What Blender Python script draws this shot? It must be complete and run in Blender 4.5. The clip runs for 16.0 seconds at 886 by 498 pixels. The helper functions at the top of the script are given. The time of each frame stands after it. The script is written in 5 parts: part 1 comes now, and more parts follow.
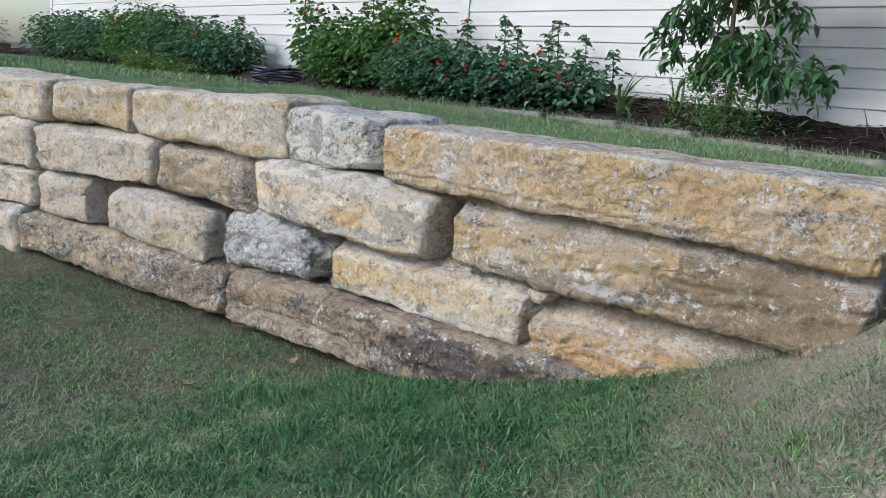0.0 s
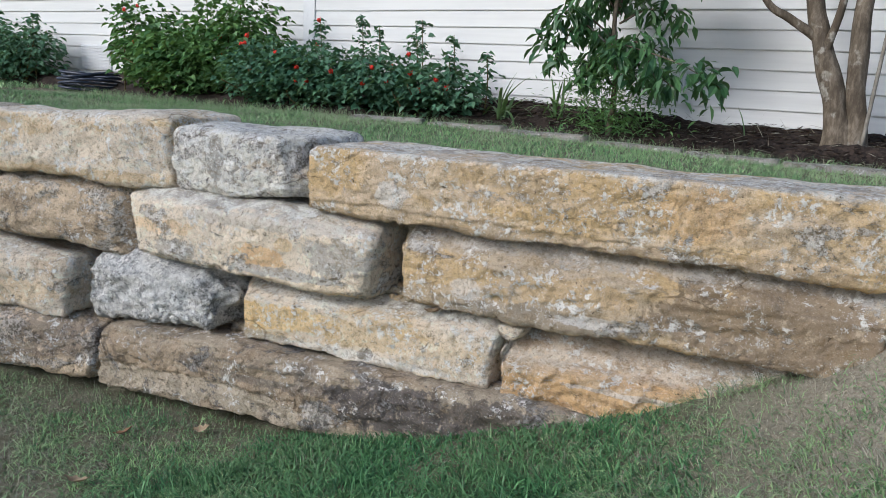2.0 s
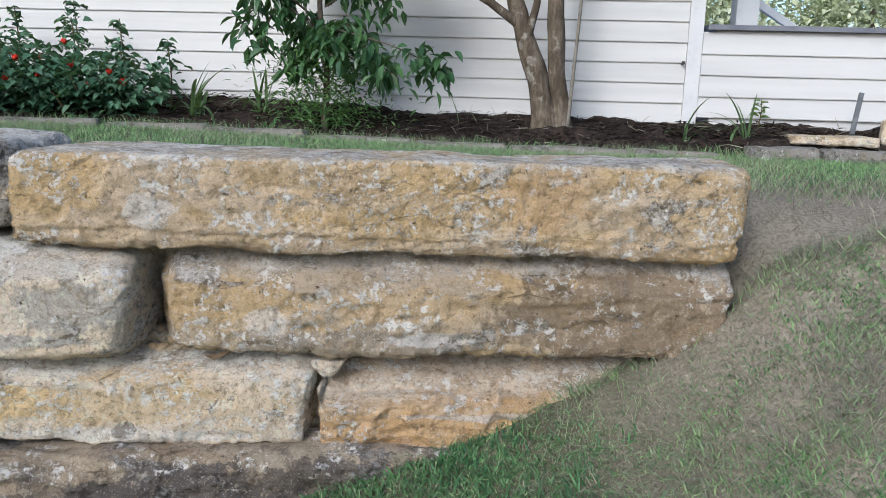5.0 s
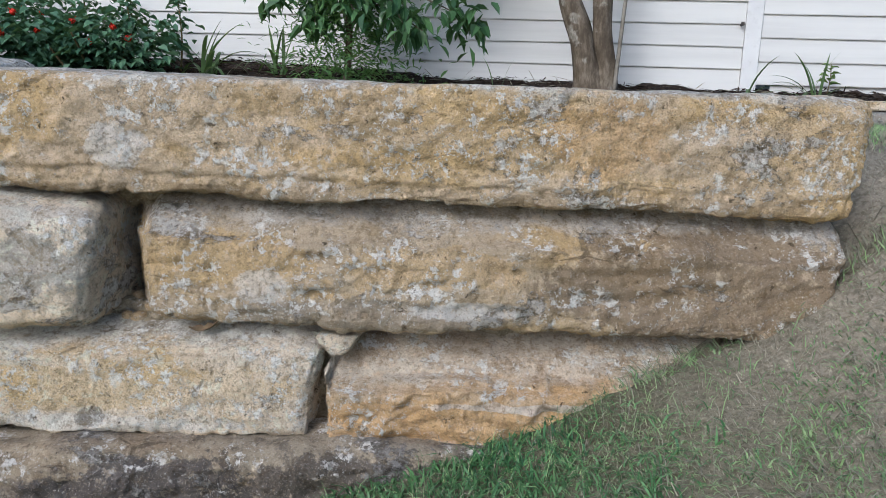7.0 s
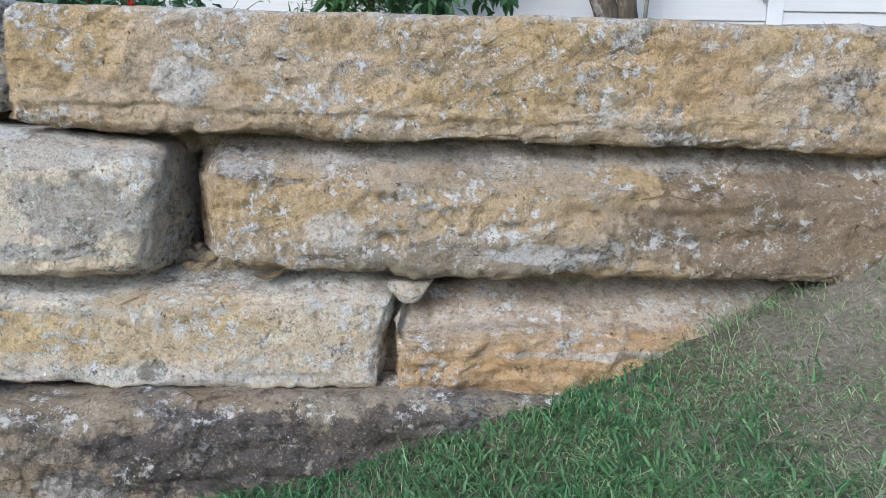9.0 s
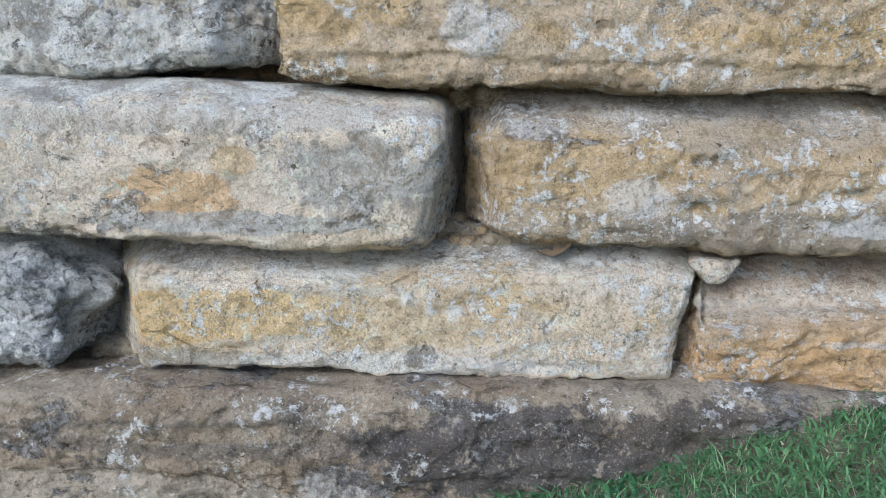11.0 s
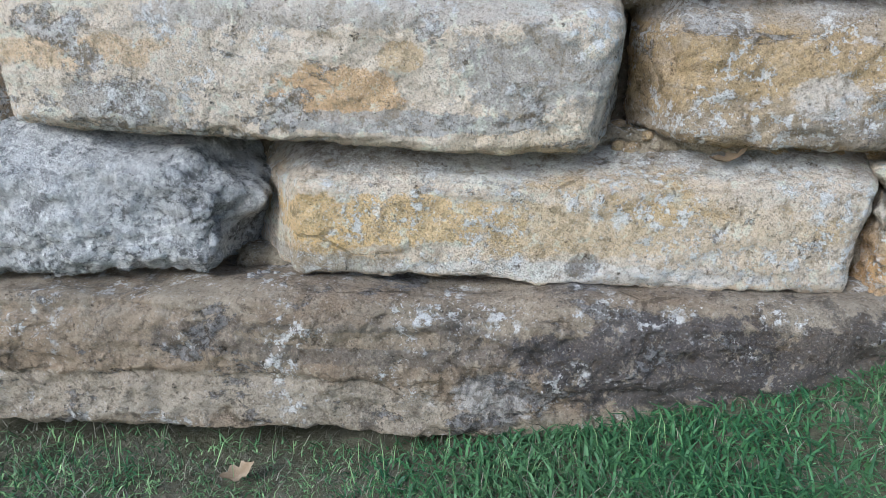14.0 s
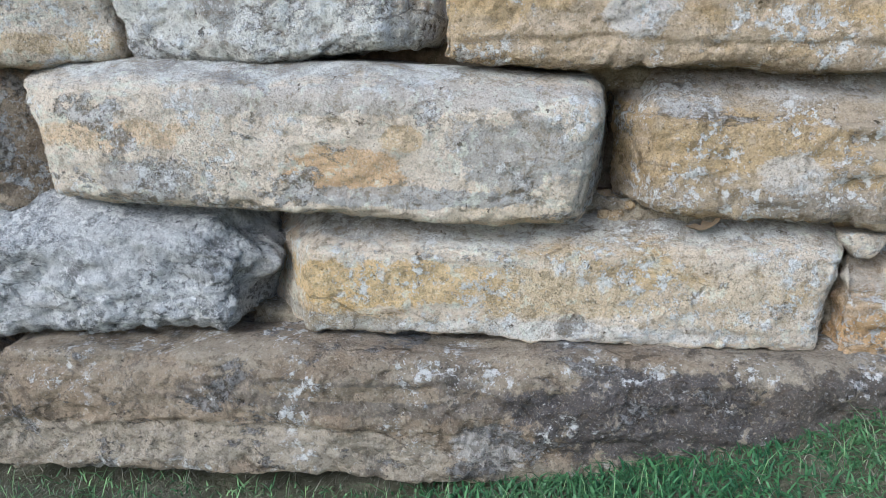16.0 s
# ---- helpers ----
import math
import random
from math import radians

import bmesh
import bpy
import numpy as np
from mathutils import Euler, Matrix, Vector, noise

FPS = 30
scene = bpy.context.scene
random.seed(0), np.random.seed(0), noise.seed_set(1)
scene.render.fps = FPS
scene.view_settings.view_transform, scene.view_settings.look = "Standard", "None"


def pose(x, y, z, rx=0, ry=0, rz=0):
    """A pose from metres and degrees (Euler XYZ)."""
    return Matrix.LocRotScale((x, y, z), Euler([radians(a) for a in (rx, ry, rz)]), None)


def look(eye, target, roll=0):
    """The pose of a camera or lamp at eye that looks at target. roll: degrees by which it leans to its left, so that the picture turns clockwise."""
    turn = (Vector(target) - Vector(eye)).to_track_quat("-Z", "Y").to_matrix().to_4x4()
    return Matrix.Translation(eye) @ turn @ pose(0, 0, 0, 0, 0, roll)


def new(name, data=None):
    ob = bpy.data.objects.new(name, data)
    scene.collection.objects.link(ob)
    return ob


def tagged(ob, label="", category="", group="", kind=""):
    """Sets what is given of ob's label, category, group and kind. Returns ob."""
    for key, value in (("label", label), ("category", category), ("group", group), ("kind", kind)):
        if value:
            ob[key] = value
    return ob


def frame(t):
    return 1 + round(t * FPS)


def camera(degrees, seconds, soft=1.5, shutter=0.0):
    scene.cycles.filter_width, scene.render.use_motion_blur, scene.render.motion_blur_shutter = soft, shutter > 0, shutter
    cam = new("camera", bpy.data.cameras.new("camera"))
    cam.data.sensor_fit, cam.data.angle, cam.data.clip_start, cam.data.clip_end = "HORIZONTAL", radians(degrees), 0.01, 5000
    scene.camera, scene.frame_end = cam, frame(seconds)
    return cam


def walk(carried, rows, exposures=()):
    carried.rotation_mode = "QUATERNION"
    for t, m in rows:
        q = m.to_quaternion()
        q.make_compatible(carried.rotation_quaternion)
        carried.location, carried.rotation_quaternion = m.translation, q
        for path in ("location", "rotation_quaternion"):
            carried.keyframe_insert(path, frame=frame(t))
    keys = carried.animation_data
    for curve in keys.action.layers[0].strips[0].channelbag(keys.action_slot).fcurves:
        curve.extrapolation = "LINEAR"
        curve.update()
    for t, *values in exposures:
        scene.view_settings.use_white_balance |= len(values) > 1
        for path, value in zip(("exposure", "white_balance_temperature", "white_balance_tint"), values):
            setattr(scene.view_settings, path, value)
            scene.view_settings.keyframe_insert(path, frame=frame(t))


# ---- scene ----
cam = camera(60.0, 16.0, soft=0.8)
PATH = [
    (0, (0.044, 0.224, 1.445), (-1.359, 1.573, 0.986), 3.5),
    (0.5, (-0.113, 0.241, 1.443), (-1.439, 1.669, 0.991), 3.3),
    (1, (-0.332, 0.254, 1.409), (-1.535, 1.788, 0.964), 3.1),
    (1.5, (-0.504, 0.26, 1.418), (-1.602, 1.873, 0.977), 2.9),
    (2, (-0.716, 0.177, 1.462), (-1.73, 1.844, 1.024), 2.8),
    (2.5, (-0.873, 0.122, 1.455), (-1.73, 1.877, 1.024), 2.4),
    (3, (-1.036, 0.179, 1.396), (-1.683, 2.025, 0.977), 2.1),
    (3.5, (-1.206, 0.235, 1.38), (-1.633, 2.146, 0.972), 1.8),
    (4, (-1.324, 0.266, 1.397), (-1.581, 2.207, 0.992), 1.5),
    (4.2, (-1.373, 0.282, 1.405), (-1.571, 2.23, 0.998), 1.6),
    (6.3, (-1.433, 0.89, 1.253), (-1.576, 2.85, 0.878), 1.7),
    (6.5, (-1.443, 0.902, 1.264), (-1.589, 2.854, 0.849), 1.8),
    (7, (-1.466, 0.912, 1.157), (-1.691, 2.856, 0.747), 1.9),
    (7.5, (-1.496, 0.923, 1.07), (-1.729, 2.869, 0.67), 1.7),
    (8, (-1.514, 0.919, 1.01), (-1.721, 2.869, 0.616), 1.5),
    (8.2, (-1.528, 0.918, 0.99), (-1.719, 2.869, 0.596), 1.5),
    (10.3, (-2.001, 1.0, 1.014), (-2.299, 2.921, 0.542), 0.6),
    (10.5, (-2.048, 1.031, 0.999), (-2.372, 2.944, 0.514), 0.6),
    (11, (-2.2, 1.077, 0.941), (-2.563, 2.986, 0.467), 0.3),
    (11.5, (-2.356, 1.03, 0.94), (-2.742, 2.939, 0.482), 0.0),
    (12, (-2.42, 1.046, 0.914), (-2.833, 2.946, 0.445), 0.1),
    (12.5, (-2.434, 1.105, 0.879), (-2.864, 2.994, 0.382), 0.1),
    (13, (-2.407, 1.11, 0.88), (-2.84, 2.979, 0.315), 0.2),
    (13.5, (-2.422, 1.08, 0.873), (-2.86, 2.937, 0.274), 0.1),
    (14, (-2.452, 1.046, 0.842), (-2.91, 2.897, 0.238), 0.1),
    (14.5, (-2.5, 1.155, 0.81), (-2.97, 2.995, 0.182), 0.1),
    (15, (-2.508, 1.142, 0.81), (-2.995, 2.98, 0.191), -0.0),
    (15.5, (-2.39, 0.923, 0.846), (-2.93, 2.766, 0.287), -0.1),
    (16, (-2.379, 0.945, 0.958), (-2.891, 2.803, 0.423), -0.5),
]
EXPOSURES = [(0, 0.56, 5800, 9), (4.2, 0.58, 5850, 10), (6.3, 0.44, 5750, 10), (8.2, 0.52, 5650, 10), (10.3, 0.64, 5350, 8), (12.5, 0.64, 5350, 8), (14.5, 0.63, 5350, 8), (16, 0.64, 5350, 8)]
walk(cam, [(t, look(eye, target, roll)) for t, eye, target, roll in PATH], EXPOSURES)

# ---- world and sun ----
SUN_ELEVATION, SUN_AZIMUTH = 33.0, 205.0
world = bpy.data.worlds.new("sky")
scene.world = world
world.use_nodes = True
wn = world.node_tree
sky = wn.nodes.new("ShaderNodeTexSky")
sky.sky_type, sky.sun_disc = "NISHITA", False
sky.sun_elevation, sky.sun_rotation = radians(SUN_ELEVATION), radians(SUN_AZIMUTH)
sky.air_density, sky.dust_density, sky.ozone_density = 1.0, 2.0, 1.5
wn.links.new(sky.outputs[0], wn.nodes["Background"].inputs[0])
wn.nodes["Background"].inputs[1].default_value = 0.14
sun = new("sun", bpy.data.lights.new("sun", "SUN"))
sun.data.energy, sun.data.angle, sun.data.color = 1.65, radians(22), (1.0, 0.96, 0.90)
az, el = radians(SUN_AZIMUTH), radians(SUN_ELEVATION)
sun.matrix_world = look((0, 0, 30), (0 - 10 * math.sin(az) * math.cos(el), 0 - 10 * math.cos(az) * math.cos(el), 30 - 10 * math.sin(el)))


# ---- material tools ----
class Mat:
    """A small builder of node materials."""

    def __init__(self, name, roughness=0.8, specular=0.3, metallic=0.0):
        self.m = bpy.data.materials.new(name)
        self.m.use_nodes = True
        self.t = self.m.node_tree
        self.b = self.t.nodes["Principled BSDF"]
        self.b.inputs["Roughness"].default_value = roughness
        self.b.inputs["Specular IOR Level"].default_value = specular
        self.b.inputs["Metallic"].default_value = metallic
        self.coord = self.node("ShaderNodeTexCoord").outputs["Object"]

    def node(self, kind):
        return self.t.nodes.new(kind)

    def link(self, a, b):
        self.t.links.new(a, b)

    def put(self, socket, v):
        if hasattr(v, "is_output"):
            self.link(v, socket)
        elif isinstance(v, tuple) and len(v) == 3:
            socket.default_value = (*v, 1.0) if socket.type == "RGBA" else v
        else:
            socket.default_value = v

    def scaled(self, sx, sy, sz, at=(0, 0, 0), src=None):
        n = self.node("ShaderNodeMapping")
        n.inputs["Scale"].default_value, n.inputs["Location"].default_value = (sx, sy, sz), at
        self.link(src or self.coord, n.inputs[0])
        return n.outputs[0]

    def noise(self, scale, detail=4.0, rough=0.55, src=None, distort=0.0):
        n = self.node("ShaderNodeTexNoise")
        n.inputs["Scale"].default_value, n.inputs["Detail"].default_value = scale, detail
        n.inputs["Roughness"].default_value, n.inputs["Distortion"].default_value = rough, distort
        self.link(src or self.coord, n.inputs["Vector"])
        return n.outputs["Fac"]

    def voronoi(self, scale, src=None, feature="F1", out="Distance"):
        n = self.node("ShaderNodeTexVoronoi")
        n.feature = feature
        n.inputs["Scale"].default_value = scale
        self.link(src or self.coord, n.inputs["Vector"])
        return n.outputs[out]

    def ramp(self, v, a, b, lo=0.0, hi=1.0):
        n = self.node("ShaderNodeMapRange")
        n.interpolation_type = "SMOOTHSTEP"
        for k, x in zip(("From Min", "From Max", "To Min", "To Max"), (a, b, lo, hi)):
            n.inputs[k].default_value = x
        self.put(n.inputs["Value"], v)
        return n.outputs[0]

    def math(self, op, a, b=0.0):
        n = self.node("ShaderNodeMath")
        n.operation = op
        self.put(n.inputs[0], a)
        self.put(n.inputs[1], b)
        return n.outputs[0]

    def mix(self, f, a, b):
        n = self.node("ShaderNodeMix")
        n.data_type = "RGBA"
        self.put(n.inputs[0], f)
        self.put(n.inputs[6], a)
        self.put(n.inputs[7], b)
        return n.outputs[2]

    def split(self, src=None):
        n = self.node("ShaderNodeSeparateXYZ")
        self.link(src or self.coord, n.inputs[0])
        return n.outputs

    def random(self):
        return self.node("ShaderNodeObjectInfo").outputs["Random"]

    def island(self):
        return self.node("ShaderNodeNewGeometry").outputs["Random Per Island"]

    def bump(self, h, strength=0.5, distance=0.01):
        n = self.node("ShaderNodeBump")
        n.inputs["Strength"].default_value, n.inputs["Distance"].default_value = strength, distance
        self.link(h, n.inputs["Height"])
        if self.b.inputs["Normal"].is_linked:
            self.link(self.b.inputs["Normal"].links[0].from_socket, n.inputs["Normal"])
        self.link(n.outputs[0], self.b.inputs["Normal"])

    def colour(self, c):
        self.put(self.b.inputs["Base Color"], c)
        return self.m


def sandstone(name, warm, pale, grey, warmth=0.5, greyness=0.4, lichen=0.5, dark=0.25, blots=(), seed=0.0, top_grey=0.42, half=0.15):
    """Weathered sandstone. Colours: warm body, pale body, grey crust. blots: (x, z, rx, rz, colour, amount) in the block's own metres."""
    k = Mat(name, 0.92, 0.15)
    src = k.scaled(1, 1, 1, at=(seed * 3.7, seed * 1.3, seed * 2.1))
    long_src = k.scaled(0.55, 1, 1.6, at=(seed, seed * 2.2, seed * 0.7))
    big, mid = k.noise(3.2, 5, 0.6, long_src, 0.4), k.noise(15, 6, 0.65, src, 0.3)
    fine, grit = k.noise(70, 5, 0.7, src), k.noise(210, 3, 0.7, src)
    ragged = k.noise(26, 8, 0.72, src, 0.3)
    c = k.mix(k.ramp(big, 0.62 - warmth * 0.35, 0.76 - warmth * 0.25), pale, warm)
    c = k.mix(k.ramp(mid, 0.52, 0.70, 0, 0.55), c, tuple(v * 0.62 for v in warm))
    c = k.mix(k.ramp(k.noise(17, 6, 0.68, long_src, 0.4), 0.52, 0.66, 0, 0.6), c, tuple(min(0.82, v * 1.28) for v in pale))
    # blots with ragged rims
    parts = k.split()
    wobble = k.math("MULTIPLY", k.math("SUBTRACT", k.noise(13, 9, 0.72, src), 0.5), 2.4)
    for bx, bz, rx, rz, col, amount in blots:
        dx = k.math("DIVIDE", k.math("SUBTRACT", parts[0], bx), rx)
        dz = k.math("DIVIDE", k.math("SUBTRACT", parts[2], bz), rz)
        d = k.math("ADD", k.math("SQRT", k.math("ADD", k.math("MULTIPLY", dx, dx), k.math("MULTIPLY", dz, dz))), wobble)
        c = k.mix(k.math("MULTIPLY", k.ramp(d, 0.86, 1.04, 1, 0), amount * 0.85), c, col)
    # grey weathered crust, in sheets with hard ragged edges, dotted with black
    crust = k.noise(5.5, 12, 0.72, k.scaled(0.8, 1, 1.3, at=(seed * 5.1, 0, seed)), 0.25)
    sheet = k.ramp(crust, 0.650 - greyness * 0.28, 0.668 - greyness * 0.28)
    speck = k.ramp(k.math("ADD", k.math("MULTIPLY", fine, 0.6), k.math("MULTIPLY", ragged, 0.4)), 0.44, 0.54)
    c = k.mix(k.math("MULTIPLY", sheet, 0.85), c, k.mix(speck, tuple(v * 0.26 for v in grey), tuple(min(0.8, v * 1.12) for v in grey)))
    outline = k.ramp(k.math("ABSOLUTE", k.math("SUBTRACT", crust, 0.655 - greyness * 0.28)), 0.0, 0.012, 0.7, 0)
    c = k.mix(k.math("MULTIPLY", outline, k.ramp(ragged, 0.42, 0.55)), c, tuple(v * 0.14 for v in warm))
    rim = k.math("ADD", parts[2], k.math("MULTIPLY", k.math("SUBTRACT", crust, 0.5), 0.16))
    c = k.mix(k.ramp(rim, half - 0.008, half + 0.022, 0, top_grey), c, k.mix(k.ramp(mid, 0.38, 0.6), tuple(v * 0.62 for v in grey), tuple(min(0.8, v * 1.5) for v in grey)))
    # dark algae stains, runny and broken up by the grain
    algae = k.ramp(k.noise(6.0, 10, 0.74, k.scaled(1.3, 1, 0.55, at=(0, seed * 4, seed * 2)), 0.5), 0.65 - dark * 0.2, 0.76 - dark * 0.2, 0, 0.75)
    c = k.mix(k.math("MULTIPLY", algae, k.ramp(ragged, 0.36, 0.56, 0.35, 1)), c, (0.075, 0.070, 0.066))
    # flaked skin: darker hollows, paler scabs
    c = k.mix(k.ramp(ragged, 0.36, 0.47, 0.6, 0), c, tuple(v * 0.40 for v in warm))
    c = k.mix(k.ramp(ragged, 0.555, 0.62, 0, 0.55), c, tuple(min(0.85, v * 1.3) for v in pale))
    # white lichen: clustered crumbs of several sizes
    where = k.ramp(k.noise(6.5, 5, 0.65, k.scaled(1, 1, 1.3, at=(seed * 2, seed, seed * 6))), 0.575 - lichen * 0.20, 0.65 - lichen * 0.18)
    crumbs = k.ramp(k.noise(34, 8, 0.72, k.scaled(1, 1, 1, at=(seed, seed * 5, seed * 3))), 0.52, 0.555)
    tiny = k.ramp(k.noise(120, 3, 0.6, src), 0.60, 0.65)
    spots = k.math("MAXIMUM", k.math("MULTIPLY", where, crumbs), k.math("MULTIPLY", tiny, k.ramp(where, 0.0, 0.5, 0.25, 0.9)))
    c = k.mix(k.math("MULTIPLY", spots, 0.92), c, k.mix(fine, (0.72, 0.70, 0.65), (0.95, 0.92, 0.87)))
    # thin dark cracks along broken flakes
    crack = k.voronoi(8, k.scaled(0.6, 1, 1.5, at=(seed, seed, 0)), "DISTANCE_TO_EDGE")
    crack = k.math("MULTIPLY", k.ramp(k.math("ADD", crack, k.math("MULTIPLY", k.math("SUBTRACT", mid, 0.5), 0.30)), 0.0, 0.014, 1, 0), k.ramp(big, 0.50, 0.60))
    c = k.mix(k.math("MULTIPLY", crack, 0.55), c, tuple(v * 0.16 for v in warm))
    # grain and pits
    c = k.mix(k.ramp(fine, 0.34, 0.48, 0.55, 0), c, tuple(v * 0.34 for v in warm))
    holes = k.ramp(k.noise(34, 5, 0.7, src, 0.3), 0.31, 0.36, 1, 0)
    c = k.mix(k.math("MULTIPLY", holes, 0.85), c, tuple(v * 0.12 for v in warm))
    c = k.mix(k.ramp(grit, 0.36, 0.50, 0.3, 0), c, tuple(v * 0.4 for v in warm))
    c = k.mix(k.ramp(grit, 0.56, 0.68, 0, 0.35), c, tuple(min(0.85, v * 1.45) for v in pale))
    k.bump(k.noise(18, 8, 0.72, src, 0.3), 0.9, 0.018)
    k.bump(k.math("SUBTRACT", k.math("ADD", ragged, k.math("ADD", k.math("MULTIPLY", spots, 0.25), k.math("MULTIPLY", holes, -0.4))), k.math("MULTIPLY", sheet, 0.22)), 1.0, 0.016)
    k.bump(fine, 1.0, 0.011)
    k.bump(grit, 0.8, 0.005)
    k.bump(k.math("SUBTRACT", 1.0, crack), 0.5, 0.008)
    return k.colour(c)


OCHRE, TAN, CREAM, GREY = (0.66, 0.465, 0.235), (0.64, 0.50, 0.345), (0.82, 0.69, 0.53), (0.56, 0.525, 0.48)
ORANGE, BROWN, DARK, WHITE = (0.69, 0.44, 0.215), (0.36, 0.27, 0.18), (0.12, 0.108, 0.10), (0.88, 0.87, 0.84)


def soil_material():
    k = Mat("soil_and_thatch", 0.97, 0.1)
    big, mid, fine = k.noise(0.9, 4), k.noise(7, 6, 0.65), k.noise(70, 5, 0.7)
    bare = k.split()
    f = k.math("MULTIPLY", k.ramp(k.math("ADD", bare[0], k.math("MULTIPLY", big, 0.8)), -0.9, 0.1), k.math("MULTIPLY", k.math("MULTIPLY", k.ramp(bare[1], 3.3, 3.9, 1, 0), k.ramp(bare[1], 0.7, 1.8)), k.ramp(bare[0], 0.9, 2.0, 1, 0)))
    c = k.mix(f, (0.115, 0.110, 0.068), (0.33, 0.285, 0.225))
    bank = k.split(k.node("ShaderNodeNewGeometry").outputs["Normal"])
    c = k.mix(k.ramp(bank[2], 0.25, 0.55, 1, 0), c, (0.30, 0.235, 0.165))
    c = k.mix(k.ramp(mid, 0.45, 0.7, 0, 0.45), c, (0.30, 0.27, 0.20))
    c = k.mix(k.ramp(fine, 0.35, 0.6, 0.6, 0), c, (0.09, 0.078, 0.052))
    strand = k.noise(90, 3, 0.6, k.scaled(1, 0.12, 1), 2.5)
    c = k.mix(k.ramp(strand, 0.58, 0.68, 0, 0.5), c, (0.55, 0.50, 0.38))
    k.bump(mid, 0.6, 0.03)
    k.bump(fine, 0.8, 0.012)
    return k.colour(c)


def mulch_material():
    k = Mat("dark_bark_mulch", 0.95, 0.15)
    chips, mid = k.voronoi(60, k.scaled(1, 0.45, 1), out="Color"), k.noise(5, 6, 0.7)
    f = k.math("MULTIPLY", k.split(chips)[0], 1.0)
    c = k.mix(f, (0.014, 0.011, 0.010), (0.05, 0.036, 0.028))
    c = k.mix(k.ramp(mid, 0.55, 0.72, 0, 0.5), c, (0.09, 0.066, 0.046))
    k.bump(f, 0.9, 0.015)
    k.bump(mid, 0.6, 0.03)
    return k.colour(c)


def blade_material(name, low, high, pale, roughness=0.55):
    k = Mat(name, roughness, 0.3)
    r = k.island()
    c = k.mix(r, low, high)
    c = k.mix(k.ramp(k.noise(1.6, 3), 0.42, 0.64, 0, 0.55), c, pale)
    k.b.inputs["Subsurface Weight"].default_value = 0.0
    return k.colour(c)


def leaf_material(name, low, high, gloss=0.42, underside=0.0):
    k = Mat(name, gloss, 0.45)
    r = k.island()
    c = k.mix(r, low, high)
    c = k.mix(k.ramp(k.noise(2.2, 3), 0.5, 0.7, 0, 0.5), c, tuple(v * 0.6 for v in low))
    trans = k.node("ShaderNodeBsdfTranslucent")
    k.link(k.mix(0.5, c, (0.20, 0.30, 0.04)), trans.inputs[0])
    mixer = k.node("ShaderNodeMixShader")
    mixer.inputs[0].default_value = 0.22
    out = k.t.nodes["Material Output"]
    k.colour(c)
    k.link(k.b.outputs[0], mixer.inputs[1])
    k.link(trans.outputs[0], mixer.inputs[2])
    k.link(mixer.outputs[0], out.inputs["Surface"])
    return k.m


def plain(name, a, b, scale=8.0, roughness=0.7, specular=0.3, bump=0.3, stretch=(1, 1, 1), metallic=0.0):
    k = Mat(name, roughness, specular, metallic)
    src = k.scaled(*stretch)
    n, f = k.noise(scale, 6, 0.6, src), k.noise(scale * 9, 4, 0.6, src)
    c = k.mix(k.ramp(n, 0.35, 0.65), a, b)
    c = k.mix(k.ramp(f, 0.55, 0.8, 0, 0.35), c, tuple(v * 0.6 for v in a))
    if bump:
        k.bump(n, bump, 0.01)
        k.bump(f, bump, 0.003)
    return k.colour(c)


def paint_material():
    k = Mat("white_siding_paint", 0.5, 0.35)
    long_src = k.scaled(0.35, 1, 6)
    n, d = k.noise(2.0, 5, 0.6, long_src), k.noise(14, 6, 0.7)
    c = k.mix(k.ramp(n, 0.4, 0.7), (0.57, 0.565, 0.545), (0.51, 0.505, 0.49))
    c = k.mix(k.ramp(d, 0.66, 0.8, 0, 0.25), c, (0.50, 0.47, 0.42))
    k.bump(k.noise(30, 4, 0.6, k.scaled(0.2, 1, 3)), 0.12, 0.004)
    return k.colour(c)


def bark_material():
    k = Mat("mottled_bark", 0.85, 0.2)
    src = k.scaled(1, 1, 0.35)
    n, f, p = k.noise(16, 6, 0.65, src), k.noise(60, 5, 0.7, src), k.noise(9, 3, 0.5)
    c = k.mix(k.ramp(n, 0.38, 0.62), (0.070, 0.054, 0.038), (0.165, 0.135, 0.10))
    c = k.mix(k.ramp(p, 0.6, 0.68, 0, 0.6), c, (0.38, 0.36, 0.31))
    c = k.mix(k.ramp(f, 0.4, 0.6, 0.5, 0), c, (0.06, 0.045, 0.03))
    k.bump(n, 0.6, 0.012)
    k.bump(f, 0.5, 0.004)
    return k.colour(c)


M_SOIL, M_MULCH, M_PAINT, M_BARK = soil_material(), mulch_material(), paint_material(), bark_material()
M_GRASS = blade_material("green_grass", (0.046, 0.120, 0.045), (0.26, 0.41, 0.165), (0.31, 0.36, 0.20))
M_GRASS_DARK = blade_material("lush_grass", (0.016, 0.070, 0.028), (0.095, 0.225, 0.080), (0.11, 0.20, 0.08))
M_STRAW = blade_material("dry_grass", (0.13, 0.12, 0.085), (0.36, 0.33, 0.25), (0.21, 0.20, 0.15), 0.8)
M_LEAF_SHRUB = leaf_material("shrub_leaf", (0.045, 0.125, 0.036), (0.16, 0.29, 0.09), 0.5)
M_LEAF_DARK = leaf_material("blue_green_leaf", (0.035, 0.105, 0.060), (0.13, 0.255, 0.145), 0.5)
M_LEAF_TREE = leaf_material("glossy_tree_leaf", (0.025, 0.075, 0.030), (0.085, 0.175, 0.065), 0.33)
